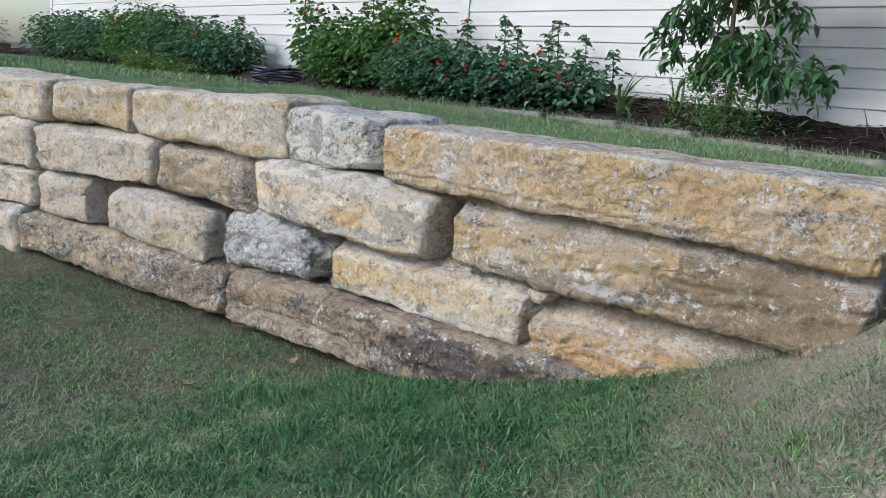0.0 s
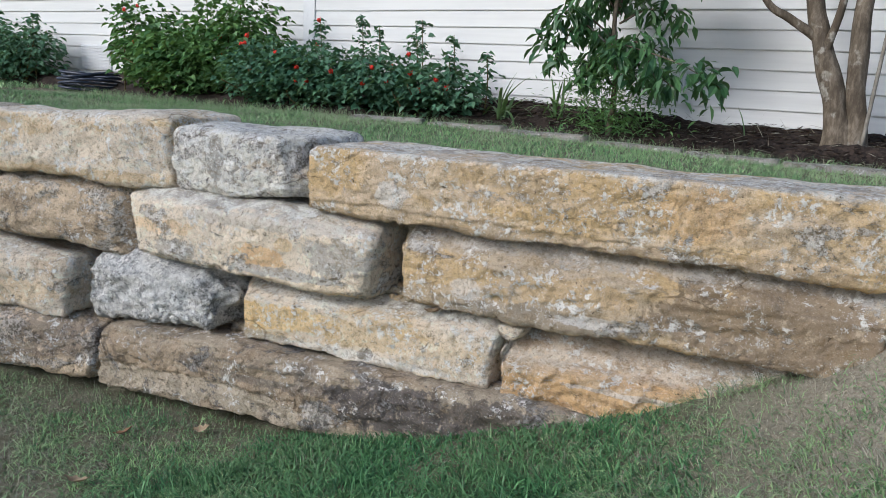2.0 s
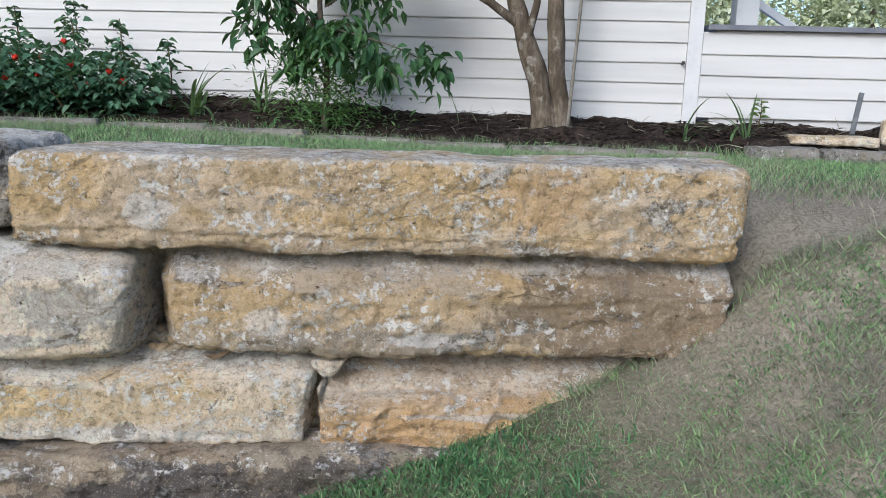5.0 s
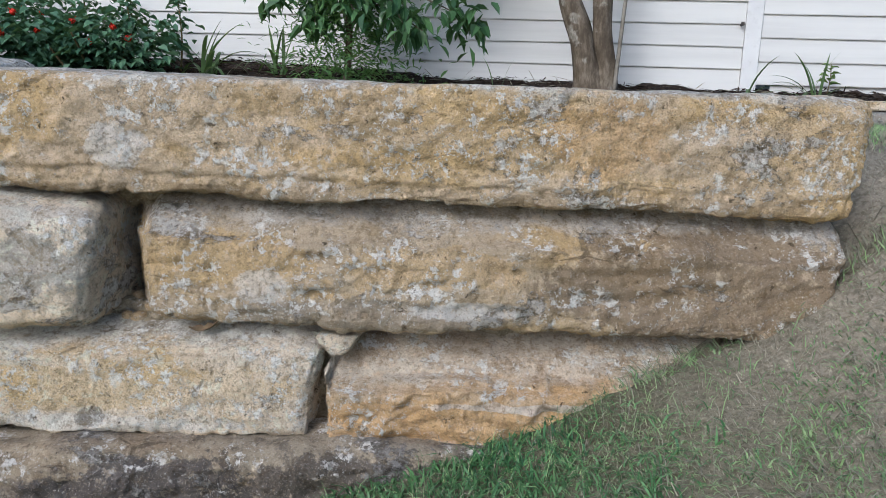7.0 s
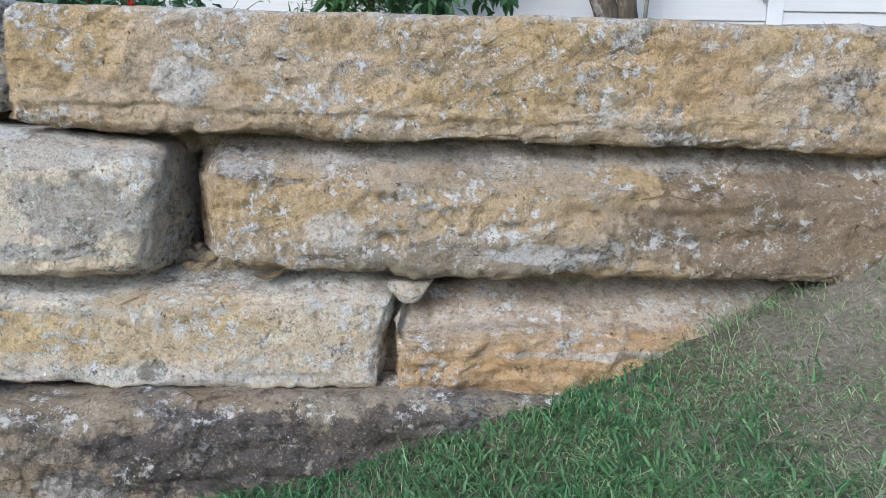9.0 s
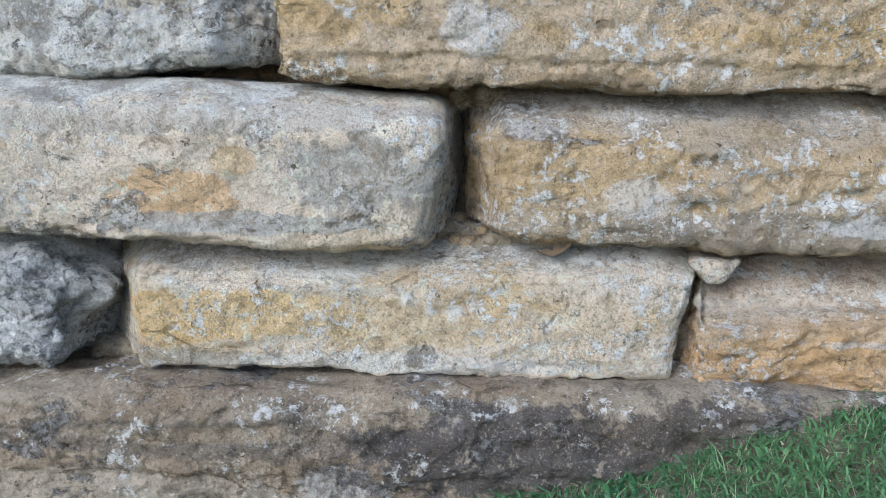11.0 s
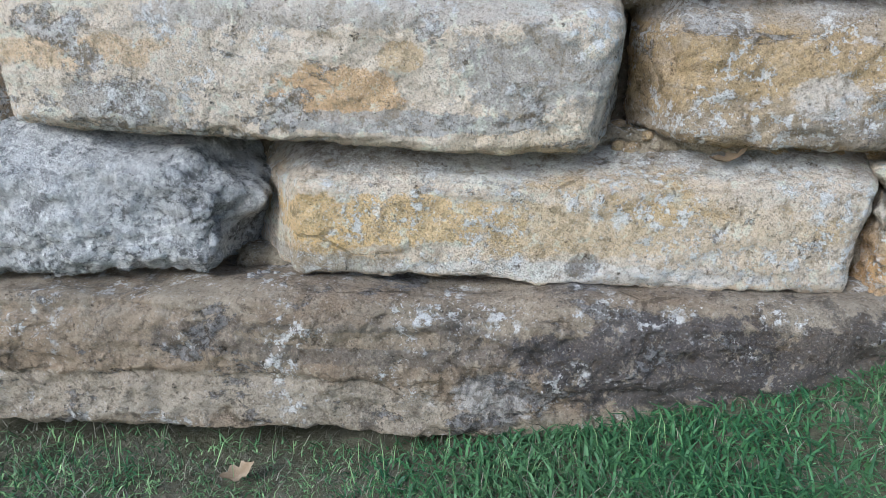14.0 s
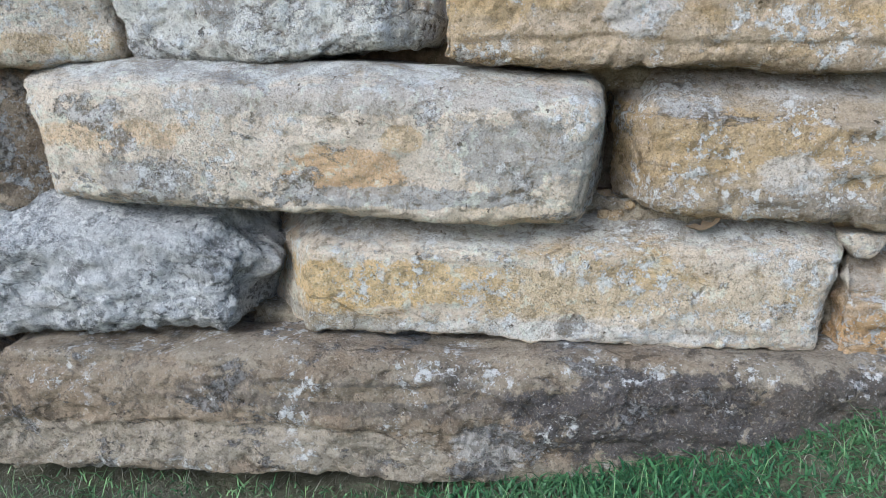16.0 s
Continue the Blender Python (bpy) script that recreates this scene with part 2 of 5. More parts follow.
M_LEAF_LIGHT = leaf_material("light_green_leaf", (0.075, 0.150, 0.035), (0.16, 0.25, 0.06), 0.5)
M_STRAP = leaf_material("strap_leaf", (0.05, 0.11, 0.04), (0.13, 0.20, 0.08), 0.45)
M_FLOWER = plain("red_petal", (0.55, 0.02, 0.015), (0.68, 0.05, 0.02), 30, 0.5, 0.3, 0.0)
M_STEM = plain("green_brown_stem", (0.09, 0.085, 0.035), (0.16, 0.12, 0.06), 20, 0.8, 0.2, 0.2)


# ---- geometry tools ----
def mesh_from(name, verts, faces, material, smooth=False):
    me = bpy.data.meshes.new(name)
    me.from_pydata(verts, [], faces)
    me.materials.append(material)
    if smooth:
        me.polygons.foreach_set("use_smooth", np.ones(len(me.polygons), dtype=bool))
    me.update()
    return me


def array_mesh(name, verts, quads=None, tris=None, material=None, smooth=False):
    """A mesh from numpy arrays of vertices, quads and triangles."""
    me = bpy.data.meshes.new(name)
    nq, nt = (0 if quads is None else len(quads)), (0 if tris is None else len(tris))
    me.vertices.add(len(verts))
    me.vertices.foreach_set("co", np.ascontiguousarray(verts, dtype=np.float32).ravel())
    loops = np.concatenate([a.ravel() for a in (quads, tris) if a is not None and len(a)]).astype(np.int32)
    me.loops.add(len(loops))
    me.loops.foreach_set("vertex_index", loops)
    starts = np.concatenate([np.arange(nq) * 4, nq * 4 + np.arange(nt) * 3]).astype(np.int32)
    me.polygons.add(nq + nt)
    me.polygons.foreach_set("loop_start", starts)
    me.polygons.foreach_set("use_smooth", np.full(nq + nt, smooth, dtype=bool))
    me.materials.append(material)
    me.update(calc_edges=True)
    me.validate()
    return me


def empty(name, at=(0, 0, 0)):
    ob = new(name)
    ob.location = at
    return ob


def part(name, data, parent, label="", at=None):
    """One mesh object under a thing or a part. Its mesh is in the parent's frame unless at is given."""
    ob = new(name, data)
    ob.parent = parent
    if at is not None:
        ob.location = at
    return tagged(ob, label) if label else ob


def bm_mesh(name, bm, material, smooth=False):
    me = bpy.data.meshes.new(name)
    bm.to_mesh(me)
    bm.free()
    me.materials.append(material)
    for p in me.polygons:
        p.use_smooth = smooth
    return me


def box_mesh(name, size, material, bevel=0.004, at=(0, 0, 0), segments=2):
    bm = bmesh.new()
    bmesh.ops.create_cube(bm, size=1.0, matrix=Matrix.Translation(at) @ Matrix.Diagonal((*size, 1)))
    if bevel:
        bmesh.ops.bevel(bm, geom=list(bm.edges), offset=min(bevel, 0.45 * min(size)), segments=segments, affect="EDGES", profile=0.6)
    return bm_mesh(name, bm, material)


def hash3(i, j, k, seed):
    h = (i * 374761393 + j * 668265263 + k * 2147483647 + seed * 1274126177) & 0xFFFFFFFF
    h = ((h ^ (h >> 13)) * 1274126177) & 0xFFFFFFFF
    return ((h ^ (h >> 16)) & 0xFFFF) / 65535.0


def vnoise(p, scale, seed=0):
    """Smooth value noise in -1..1 at points p (n, 3)."""
    q = np.asarray(p, dtype=np.float64) * scale + 1000.0
    i = np.floor(q).astype(np.int64)
    f = q - i
    f = f * f * f * (f * (f * 6 - 15) + 10)
    out = np.zeros(len(q))
    for a in (0, 1):
        for b in (0, 1):
            for c in (0, 1):
                w = (f[:, 0] if a else 1 - f[:, 0]) * (f[:, 1] if b else 1 - f[:, 1]) * (f[:, 2] if c else 1 - f[:, 2])
                out += w * hash3(i[:, 0] + a, i[:, 1] + b, i[:, 2] + c, seed)
    return out * 2 - 1


def fbm(p, scale, octaves=4, gain=0.5, seed=0):
    out, amp = np.zeros(len(p)), 1.0
    for o in range(octaves):
        out += amp * vnoise(p, scale * 2.03**o, seed + 17 * o)
        amp *= gain
    return out


def smooth01(t):
    t = np.clip(t, 0, 1)
    return t * t * (3 - 2 * t)


# ---- the lie of the land ----
FACE_X = [-40, -12, -8, -6.07, -5.13, -4.1, -3.5, -3.0, -2.3, -0.7, 3, 40]
FACE_Y = [-12.0, -1.0, 0.65, 1.42, 1.80, 2.30, 2.44, 2.49, 2.62, 2.85, 3.2, 4.2]
FOOT_X = [-40, -8, -5.5, -4.8, -4.1, -3.4, -3.0, -2.45, -1.98, -1.55, -1.1, -0.88, -0.70, -0.55, -0.1, 0.6, 40]
FOOT_Z = [0.5, 0.30, 0.10, -0.03, -0.145, -0.165, -0.135, 0.0, 0.14, 0.285, 0.455, 0.55, 0.70, 0.86, 1.00, 1.06, 1.1]
BED_X = [-40, -20, -10, -6, -4.6, -3.75, -2.7, -0.9, -0.35, 0.0, 0.3, 0.8, 2.0, 40]
BED_Y = [5.3, 5.3, 5.45, 4.85, 4.85, 5.12, 5.22, 5.22, 5.27, 5.27, 5.28, 5.25, 5.1, 5.0]


def face_y(x):
    return np.interp(x, FACE_X, FACE_Y)


def bed_y(x):
    return np.interp(x, BED_X, BED_Y)


def land(x, y):
    """Height of the turf and soil."""
    x, y = np.asarray(x, float), np.asarray(y, float)
    v = y - face_y(x)
    low = -0.12 + (np.interp(x, FOOT_X, FOOT_Z) + 0.12) * np.clip(1 + v / 2.4, 0, 1) ** 1.3
    low = low + 0.015 * np.sin(1.7 * x + 0.6 * y) * np.sin(2.1 * y - 0.8 * x)
    high = 1.03 + 0.09 * np.clip((-1.2 - x) / 3.0, 0, 1) + 0.012 * np.sin(2.3 * x) * np.sin(1.9 * y)
    width = 0.22 + 0.75 * smooth01((x + 0.75) / 0.7)
    step = smooth01((v - 0.15 + 0.15 * smooth01((x + 0.75) / 0.5)) / width)
    return low + (high - low) * step


def bed_height(x, y):
    rise = smooth01((y - bed_y(x)) / 0.35)
    p = np.stack([np.ravel(x), np.ravel(y), np.zeros(np.size(x))], 1)
    lumps = (0.022 * fbm(p, 3.0, 3, 0.5, 5)).reshape(np.shape(x))
    return land(x, y) - 0.02 + rise * (0.095 + 0.105 * np.clip((y - 5.3) / 0.9, 0, 1) + lumps)


def build_ground():
    xs = np.concatenate([[-600, -200, -80, -40, -25, -16], np.arange(-12, -7, 0.25), np.arange(-7, 2.0, 0.06), np.arange(2.0, 6, 0.3), [8, 12, 20, 40, 90, 250, 600]])
    vs = np.concatenate([[-600, -200, -80, -40, -20, -10, -6], np.arange(-4, 0.0, 0.08), np.arange(0.0, 1.3, 0.04), np.arange(1.3, 4.5, 0.12), [5, 7, 10, 20, 60, 200, 600]])
    X, V = np.meshgrid(xs, vs, indexing="ij")
    Y = V + face_y(X)
    Z = land(X, Y)
    p = np.stack([X.ravel(), Y.ravel(), Z.ravel()], 1)
    near = (np.abs(p[:, 0] + 2.5) < 6) & (p[:, 1] < 3.4)
    p[:, 2] += np.where(near, 0.012 * fbm(p, 2.5, 3, 0.5, 3) + 0.006 * vnoise(p, 14, 8), 0)
    n, m = X.shape
    idx = np.arange(n * m).reshape(n, m)
    quads = np.stack([idx[:-1, :-1], idx[1:, :-1], idx[1:, 1:], idx[:-1, 1:]], -1).reshape(-1, 4)
    g = new("ground", array_mesh("ground", p, quads, None, M_SOIL, True))
    tagged(g, "sloping ground of brown soil and thatch under the lawn", "ground", kind="structure")


def build_bed():
    xs = np.concatenate([np.arange(-22, -7, 0.25), np.arange(-7, 2.6, 0.05)])
    vs = np.linspace(0, 1, 34)
    X, V = np.meshgrid(xs, vs, indexing="ij")
    Y = bed_y(X) + V * (6.22 - bed_y(X))
    Z = bed_height(X, Y)
    Z += (0.02 * fbm(np.stack([X.ravel(), Y.ravel(), Z.ravel()], 1), 9, 3, 0.6, 12)).reshape(X.shape) * smooth01(V * 8)
    n, m = X.shape
    idx = np.arange(n * m).reshape(n, m)
    quads = np.stack([idx[:-1, :-1], idx[1:, :-1], idx[1:, 1:], idx[:-1, 1:]], -1).reshape(-1, 4)
    b = new("mulch_bed", array_mesh("mulch_bed", np.stack([X.ravel(), Y.ravel(), Z.ravel()], 1), quads, None, M_MULCH, True))
    tagged(b, "raised flower bed of dark shredded bark mulch along the house", "flower bed", kind="structure")


build_ground()
build_bed()


# ---- the retaining wall ----
def block_mesh(name, quad, depth, back, radius, rough, strata, step, seed, material, ys=None, lumps=1.0, ends=((0, 1), (0, 1)), ledges=(), crown=0.0, nose=()):
    """A quarried block. quad: (x, z) of the face's corners, top left, top right, bottom right, bottom left; back: how far its face is set back."""
    (ax, az_), (bx, bz), (cx, cz), (dx, dz) = quad
    hx, hz, hy = (bx + cx - ax - dx) / 4, (az_ + bz - cz - dz) / 4, depth / 2
    mid = np.array([(ax + bx + cx + dx) / 4, 0.0, (az_ + bz + cz + dz) / 4])
    yl, yr = ys if ys else (face_y(mid[0] - hx), face_y(mid[0] + hx))
    mid[1] = (yl + yr) / 2 + back + hy
    n = [max(4, int(2 * h / step)) for h in (hx, hy, hz)]
    lat = []
    for axis in range(3):
        o = [a for a in range(3) if a != axis]
        u, w = np.meshgrid(np.arange(n[o[0]] + 1), np.arange(n[o[1]] + 1), indexing="ij")
        for side in (0, n[axis]):
            g = np.zeros((*u.shape, 3), dtype=np.int64)
            g[..., o[0]], g[..., o[1]], g[..., axis] = u, w, side
            flip = (side == 0) ^ (axis == 1)
            lat.append((g, flip))
    pts = np.concatenate([g.reshape(-1, 3) for g, _ in lat])
    key = (pts[:, 0] * 4096 + pts[:, 1]) * 4096 + pts[:, 2]
    _, first, inverse = np.unique(key, return_index=True, return_inverse=True)
    inverse = inverse.reshape(-1)
    quads, at = [], 0
    for g, flip in lat:
        idx = inverse[at : at + g.shape[0] * g.shape[1]].reshape(g.shape[:2])
        at += g.shape[0] * g.shape[1]
        q = np.stack([idx[:-1, :-1], idx[1:, :-1], idx[1:, 1:], idx[:-1, 1:]], -1).reshape(-1, 4)
        quads.append(q[:, ::-1] if flip else q)
    half = np.array([hx, hy, hz])
    P = (pts[first] / np.array(n) * 2 - 1) * half
    wob = fbm(P + seed * 7.3, 5.0, 2, 0.5, seed)
    r = np.minimum(radius * (1 + 0.6 * wob), 0.48 * min(half) * 2)[:, None]
    inner = np.clip(P, -(half - r), half - r)
    d = P - inner
    ln = np.linalg.norm(d, axis=1, keepdims=True) + 1e-9
    N = d / ln
    P = inner + r * N
    u, w = (P[:, 0] / hx + 1) / 2, (P[:, 2] / hz + 1) / 2
    x = (dx * (1 - u) + cx * u) * (1 - w) + (ax * (1 - u) + bx * u) * w
    z = (dz * (1 - u) + cz * u) * (1 - w) + (az_ * (1 - u) + bz * u) * w
    z = z + crown * smooth01((P[:, 1] + hy) / 0.12) * np.clip(w * 2 - 1, 0, 1)
    y = P[:, 1] + (yl + (yr - yl) * u) - (yl + yr) / 2
    front = np.clip(0.5 - P[:, 1] / depth, 0, 1)
    for (amount, reach), dist in ((ends[0], u * 2 * hx), (ends[1], (1 - u) * 2 * hx)):
        y = y + amount * front * np.clip(1 - dist / reach, 0, 1)
    W = np.stack([x - mid[0], y, z - mid[2]], 1)
    q = W + seed * 3.1
    edge = np.clip(1.2 - np.abs(N).max(1), 0, 1) + 0.6
    flat = np.stack([q[:, 0] * 0.35, q[:, 1] * 0.6, q[:, 2] * 1.0], 1)
    disp = 0.018 * lumps * fbm(q, 3.2, 2, 0.5, seed + 1)
    flake = fbm(q * np.array([0.7, 1.0, 1.2]), 6.0, 4, 0.5, seed + 2) * 2.2
    low = np.floor(flake)
    flake = (low + smooth01((flake - low - 0.5) / 0.16 + 0.5)) / 2.2
    top = 1 - 0.75 * np.clip(N[:, 2], 0, 1)
    disp += rough * top * (0.005 * fbm(q, 9, 3, 0.6, seed + 3) + 0.0115 * flake * edge + 0.0045 * fbm(q, 34, 3, 0.65, seed + 4))
    disp += rough * top * 0.0035 * (0.35 - np.abs(fbm(q, 24, 3, 0.55, seed + 9)))
    disp += strata * 0.010 * vnoise(flat, 34, seed + 5) * (1 - np.abs(N[:, 2]))
    for level, amount, way in ledges:
        g = (level + 0.035 * fbm(np.stack([q[:, 0], q[:, 0] * 0, q[:, 0] * 0], 1), 5, 4, 0.6, seed + 8) - w) * way
        W[:, 1] += amount * smooth01(g / 0.03 + 0.5) * (N[:, 1] < 0.3) * (np.abs(N[:, 0]) < 0.75)
    for level, amount, width in nose:
        reach = np.clip((u - 0.72) / 0.28, 0, 1) ** 2
        W[:, 0] += amount * reach * np.exp(-(((w - level) / width) ** 2)) * (1 + 0.5 * fbm(q, 14, 3, 0.6, seed + 10))
    W = W + N * disp[:, None]
    W[:, 2] += np.where(N[:, 2] > 0.5, strata * 0.006 * vnoise(np.stack([q[:, 0] * 0.5, q[:, 1] * 2, q[:, 2] * 0], 1), 14, seed + 6), 0)
    return array_mesh(name, W, np.concatenate(quads), None, material, True), mid


retaining_wall = tagged(empty("retaining_wall", (-2.5, 2.6, 0)), "dry-stacked retaining wall of large weathered sandstone blocks", "wall", kind="structure")


def block(quad, material, label, depth=0.45, back=0.0, radius=0.04, rough=1.0, strata=0.4, step=0.0068, seed=1, ys=None, lumps=1.0, ends=((0, 1), (0, 1)), ledges=(), crown=0.04, nose=()):
    me, mid = block_mesh("stone_block", quad, depth, back, radius, rough, strata, step, seed, material, ys, lumps, ends, ledges, crown, nose)
    ob = new("stone_block", me)
    ob.parent = retaining_wall
    ob.location = Vector(mid) - retaining_wall.location
    return tagged(ob, label)


S = {}
S["a1"] = sandstone("stone_a", OCHRE, CREAM, GREY, 0.5, 0.10, 0.5, 0.1, seed=1.0, half=0.14)
S["a2"] = sandstone("stone_b", OCHRE, CREAM, GREY, 0.6, 0.15, 0.3, 0.12, [(0.1, -0.05, 0.2, 0.09, OCHRE, 0.6)], seed=2.0, half=0.12)
S["a3"] = sandstone("stone_c", OCHRE, CREAM, GREY, 0.4, 0.05, 0.6, 0.12, [(-0.25, 0.08, 0.25, 0.06, OCHRE, 0.6), (0.1, -0.12, 0.55, 0.03, OCHRE, 0.7)], seed=3.0, half=0.14)
S["a4"] = sandstone("stone_d", TAN, (0.772, 0.732, 0.635), GREY, 0.15, 0.5, 0.8, 0.35, [(-0.1, 0.02, 0.05, 0.09, DARK, 0.6)], seed=4.0, half=0.13)
S["a5"] = sandstone("stone_e", OCHRE, TAN, GREY, 0.6, 0.2, 0.55, 0.22,
    [(-0.92, 0.05, 0.12, 0.09, OCHRE, 0.8), (0.45, 0.03, 0.14, 0.10, ORANGE, 0.6), (-0.5, -0.13, 0.5, 0.025, BROWN, 0.6), (0.5, -0.13, 0.5, 0.025, BROWN, 0.6), (-0.68, -0.02, 0.07, 0.05, WHITE, 0.6), (-0.1, 0.06, 0.12, 0.05, (0.481, 0.359, 0.222), 0.7)],
    seed=5.0, half=0.125, top_grey=0.8)
S["b1"] = sandstone("stone_f", TAN, CREAM, GREY, 0.45, 0.12, 0.5, 0.2, seed=6.0, half=0.15)
S["b2"] = sandstone("stone_g", TAN, CREAM, (0.501, 0.461, 0.406), 0.5, 0.2, 0.5, 0.3, [(0.3, -0.08, 0.2, 0.06, OCHRE, 0.5)], seed=7.0, half=0.13)
S["b3"] = sandstone("stone_h", BROWN, TAN, (0.519, 0.478, 0.424), 0.45, 0.4, 0.5, 0.45, seed=8.0, half=0.14)
S["b4"] = sandstone("stone_i", (0.804, 0.611, 0.365), CREAM, GREY, 0.35, 0.36, 0.3, 0.25,
    [(0.0, 0.0, 0.52, 0.10, CREAM, 0.8), (0.15, 0.115, 0.50, 0.035, (0.46, 0.45, 0.44), 0.5), (-0.40, 0.035, 0.20, 0.035, (0.79, 0.56, 0.31), 0.75), (0.10, -0.035, 0.13, 0.055, (0.76, 0.49, 0.24), 0.95), (0.24, 0.03, 0.05, 0.03, OCHRE, 0.8), (0.47, 0.0, 0.14, 0.09, (0.40, 0.39, 0.37), 0.75), (0.24, -0.095, 0.3, 0.022, (0.46, 0.45, 0.43), 0.85), (-0.33, -0.06, 0.12, 0.05, (0.42, 0.40, 0.37), 0.7)],
    seed=9.0, half=0.14, top_grey=0.85)
S["b5"] = sandstone("stone_j", (0.60, 0.425, 0.22), (0.54, 0.43, 0.30), (0.46, 0.435, 0.40), 0.5, 0.25, 0.55, 0.35,
    [(-0.58, 0.05, 0.22, 0.07, OCHRE, 0.85), (-0.1, 0.04, 0.25, 0.06, (0.700, 0.494, 0.261), 0.7), (-0.2, -0.075, 0.40, 0.04, (0.313, 0.282, 0.244), 0.7), (0.58, 0.0, 0.42, 0.18, (0.29, 0.215, 0.145), 0.95), (-0.5, -0.01, 0.08, 0.04, WHITE, 0.55), (0.0, -0.06, 0.16, 0.025, WHITE, 0.55)],
    seed=10.0, half=0.13, top_grey=0.7)
S["c1"] = sandstone("stone_k", TAN, CREAM, GREY, 0.45, 0.15, 0.4, 0.25, seed=11.0, half=0.12)
S["c2"] = sandstone("stone_l", TAN, CREAM, GREY, 0.4, 0.15, 0.3, 0.2, seed=12.0, half=0.12)
S["c3"] = sandstone("stone_m", TAN, CREAM, (0.467, 0.427, 0.372), 0.55, 0.2, 0.5, 0.3, [(0.15, -0.05, 0.2, 0.06, OCHRE, 0.5)], seed=13.0, half=0.12)
S["c4"] = sandstone("stone_n", GREY, (0.62, 0.60, 0.56), (0.50, 0.495, 0.48), 0.3, 0.5, 0.6, 0.5, [(-0.1, -0.01, 0.25, 0.03, WHITE, 0.5)], seed=14.0, half=0.11, top_grey=0.3)
S["c5"] = sandstone("stone_o", OCHRE, CREAM, GREY, 0.45, 0.06, 0.5, 0.2,
    [(-0.30, 0.02, 0.30, 0.06, (0.819, 0.559, 0.230), 0.9), (0.12, 0.015, 0.48, 0.06, (0.74, 0.55, 0.30), 0.75), (0.1, -0.085, 0.5, 0.025, WHITE, 0.5), (0.12, -0.07, 0.035, 0.03, DARK, 0.8), (-0.42, -0.08, 0.2, 0.025, (0.405, 0.375, 0.315), 0.7), (0.42, -0.01, 0.14, 0.07, CREAM, 0.6)],
    seed=15.0, half=0.115, top_grey=0.8)
S["c6"] = sandstone("stone_p", ORANGE, TAN, GREY, 0.75, 0.12, 0.5, 0.2, [(-0.2, -0.01, 0.35, 0.06, (0.690, 0.430, 0.197), 0.8), (0.05, 0.035, 0.3, 0.012, WHITE, 0.6)], seed=16.0, half=0.085, top_grey=0.5)
S["d1"] = sandstone("stone_q", BROWN, TAN, (0.441, 0.396, 0.352), 0.5, 0.5, 0.45, 0.5, [(0.45, 0.0, 0.35, 0.1, (0.235, 0.190, 0.159), 0.7)], seed=17.0, half=0.17)
S["d2"] = sandstone("stone_r", (0.34, 0.255, 0.17), (0.43, 0.355, 0.26), (0.26, 0.25, 0.24), 0.5, 0.3, 0.22, 0.6,
    [(-0.95, 0.02, 0.35, 0.12, (0.44, 0.33, 0.22), 0.7), (-0.75, -0.08, 0.7, 0.06, (0.55, 0.47, 0.36), 0.8), (-0.35, 0.06, 0.5, 0.05, (0.21, 0.18, 0.155), 0.7), (-0.38, 0.075, 0.28, 0.02, (0.44, 0.34, 0.22), 0.7), (0.25, 0.04, 0.32, 0.11, (0.10, 0.092, 0.095), 1.0), (0.8, 0.03, 0.6, 0.13, (0.12, 0.105, 0.095), 1.0), (-0.1, -0.05, 0.1, 0.06, WHITE, 0.5)],
    seed=18.0, half=0.17, top_grey=0.35)

block([(-7.4, 1.26), (-5.28, 1.225), (-5.28, 0.965), (-7.4, 0.91)], S["a1"], "pale tan sandstone block in the top course", back=0.03, step=0.02, seed=11, crown=0.012)
block([(-5.22, 1.215), (-4.68, 1.215), (-4.67, 0.955), (-5.23, 0.985)], S["a2"], "small golden tan sandstone block in the top course", back=0.03, step=0.016, seed=12, crown=0.012)
block([(-4.64, 1.21), (-3.56, 1.215), (-3.53, 0.905), (-4.68, 0.945)], S["a3"], "cream sandstone block with ochre staining in the top course", back=0.0, step=0.015, seed=13, ys=(2.06, 2.46), crown=0.012)
block([(-3.55, 1.19), (-2.875, 1.185), (-2.86, 0.93), (-3.52, 0.885)], S["a4"], "squarish grey lichen-covered block in the top course", back=0.03, radius=0.05, seed=14, ends=((0, 1), (0.12, 0.1)), crown=0.012)
block([(-2.79, 1.168), (-0.69, 1.160), (-0.70, 0.868), (-2.82, 0.902)], S["a5"], "very long golden sandstone slab capping the wall", depth=0.42, back=-0.01, radius=0.024, seed=15, lumps=0.45, ledges=((0.20, 0.008, 1), (0.27, 0.004, -1)), crown=0.0)
block([(-7.4, 0.97), (-5.41, 0.925), (-5.37, 0.655), (-7.4, 0.62)], S["b1"], "tan sandstone block in the second course", back=0.0, step=0.02, seed=21)
block([(-5.39, 0.925), (-4.48, 0.905), (-4.50, 0.635), (-5.33, 0.655)], S["b2"], "mottled brown and tan sandstone block", back=0.0, step=0.016, seed=22)
block([(-4.45, 0.885), (-3.78, 0.865), (-3.75, 0.56), (-4.48, 0.645)], S["b3"], "grey-brown block with swirling strata", back=0.0, radius=0.05, strata=1.0, step=0.0145, seed=23, ys=(2.14, 2.42), ends=((0, 1), (0.12, 0.08)))
block([(-3.77, 0.880), (-2.485, 0.838), (-2.515, 0.552), (-3.71, 0.602)], S["b4"], "smooth cream block with grey crust and an orange patch", back=-0.04, radius=0.042, rough=0.75, strata=0.2, seed=24, lumps=0.6, ends=((0.03, 0.1), (0.012, 0.05)))
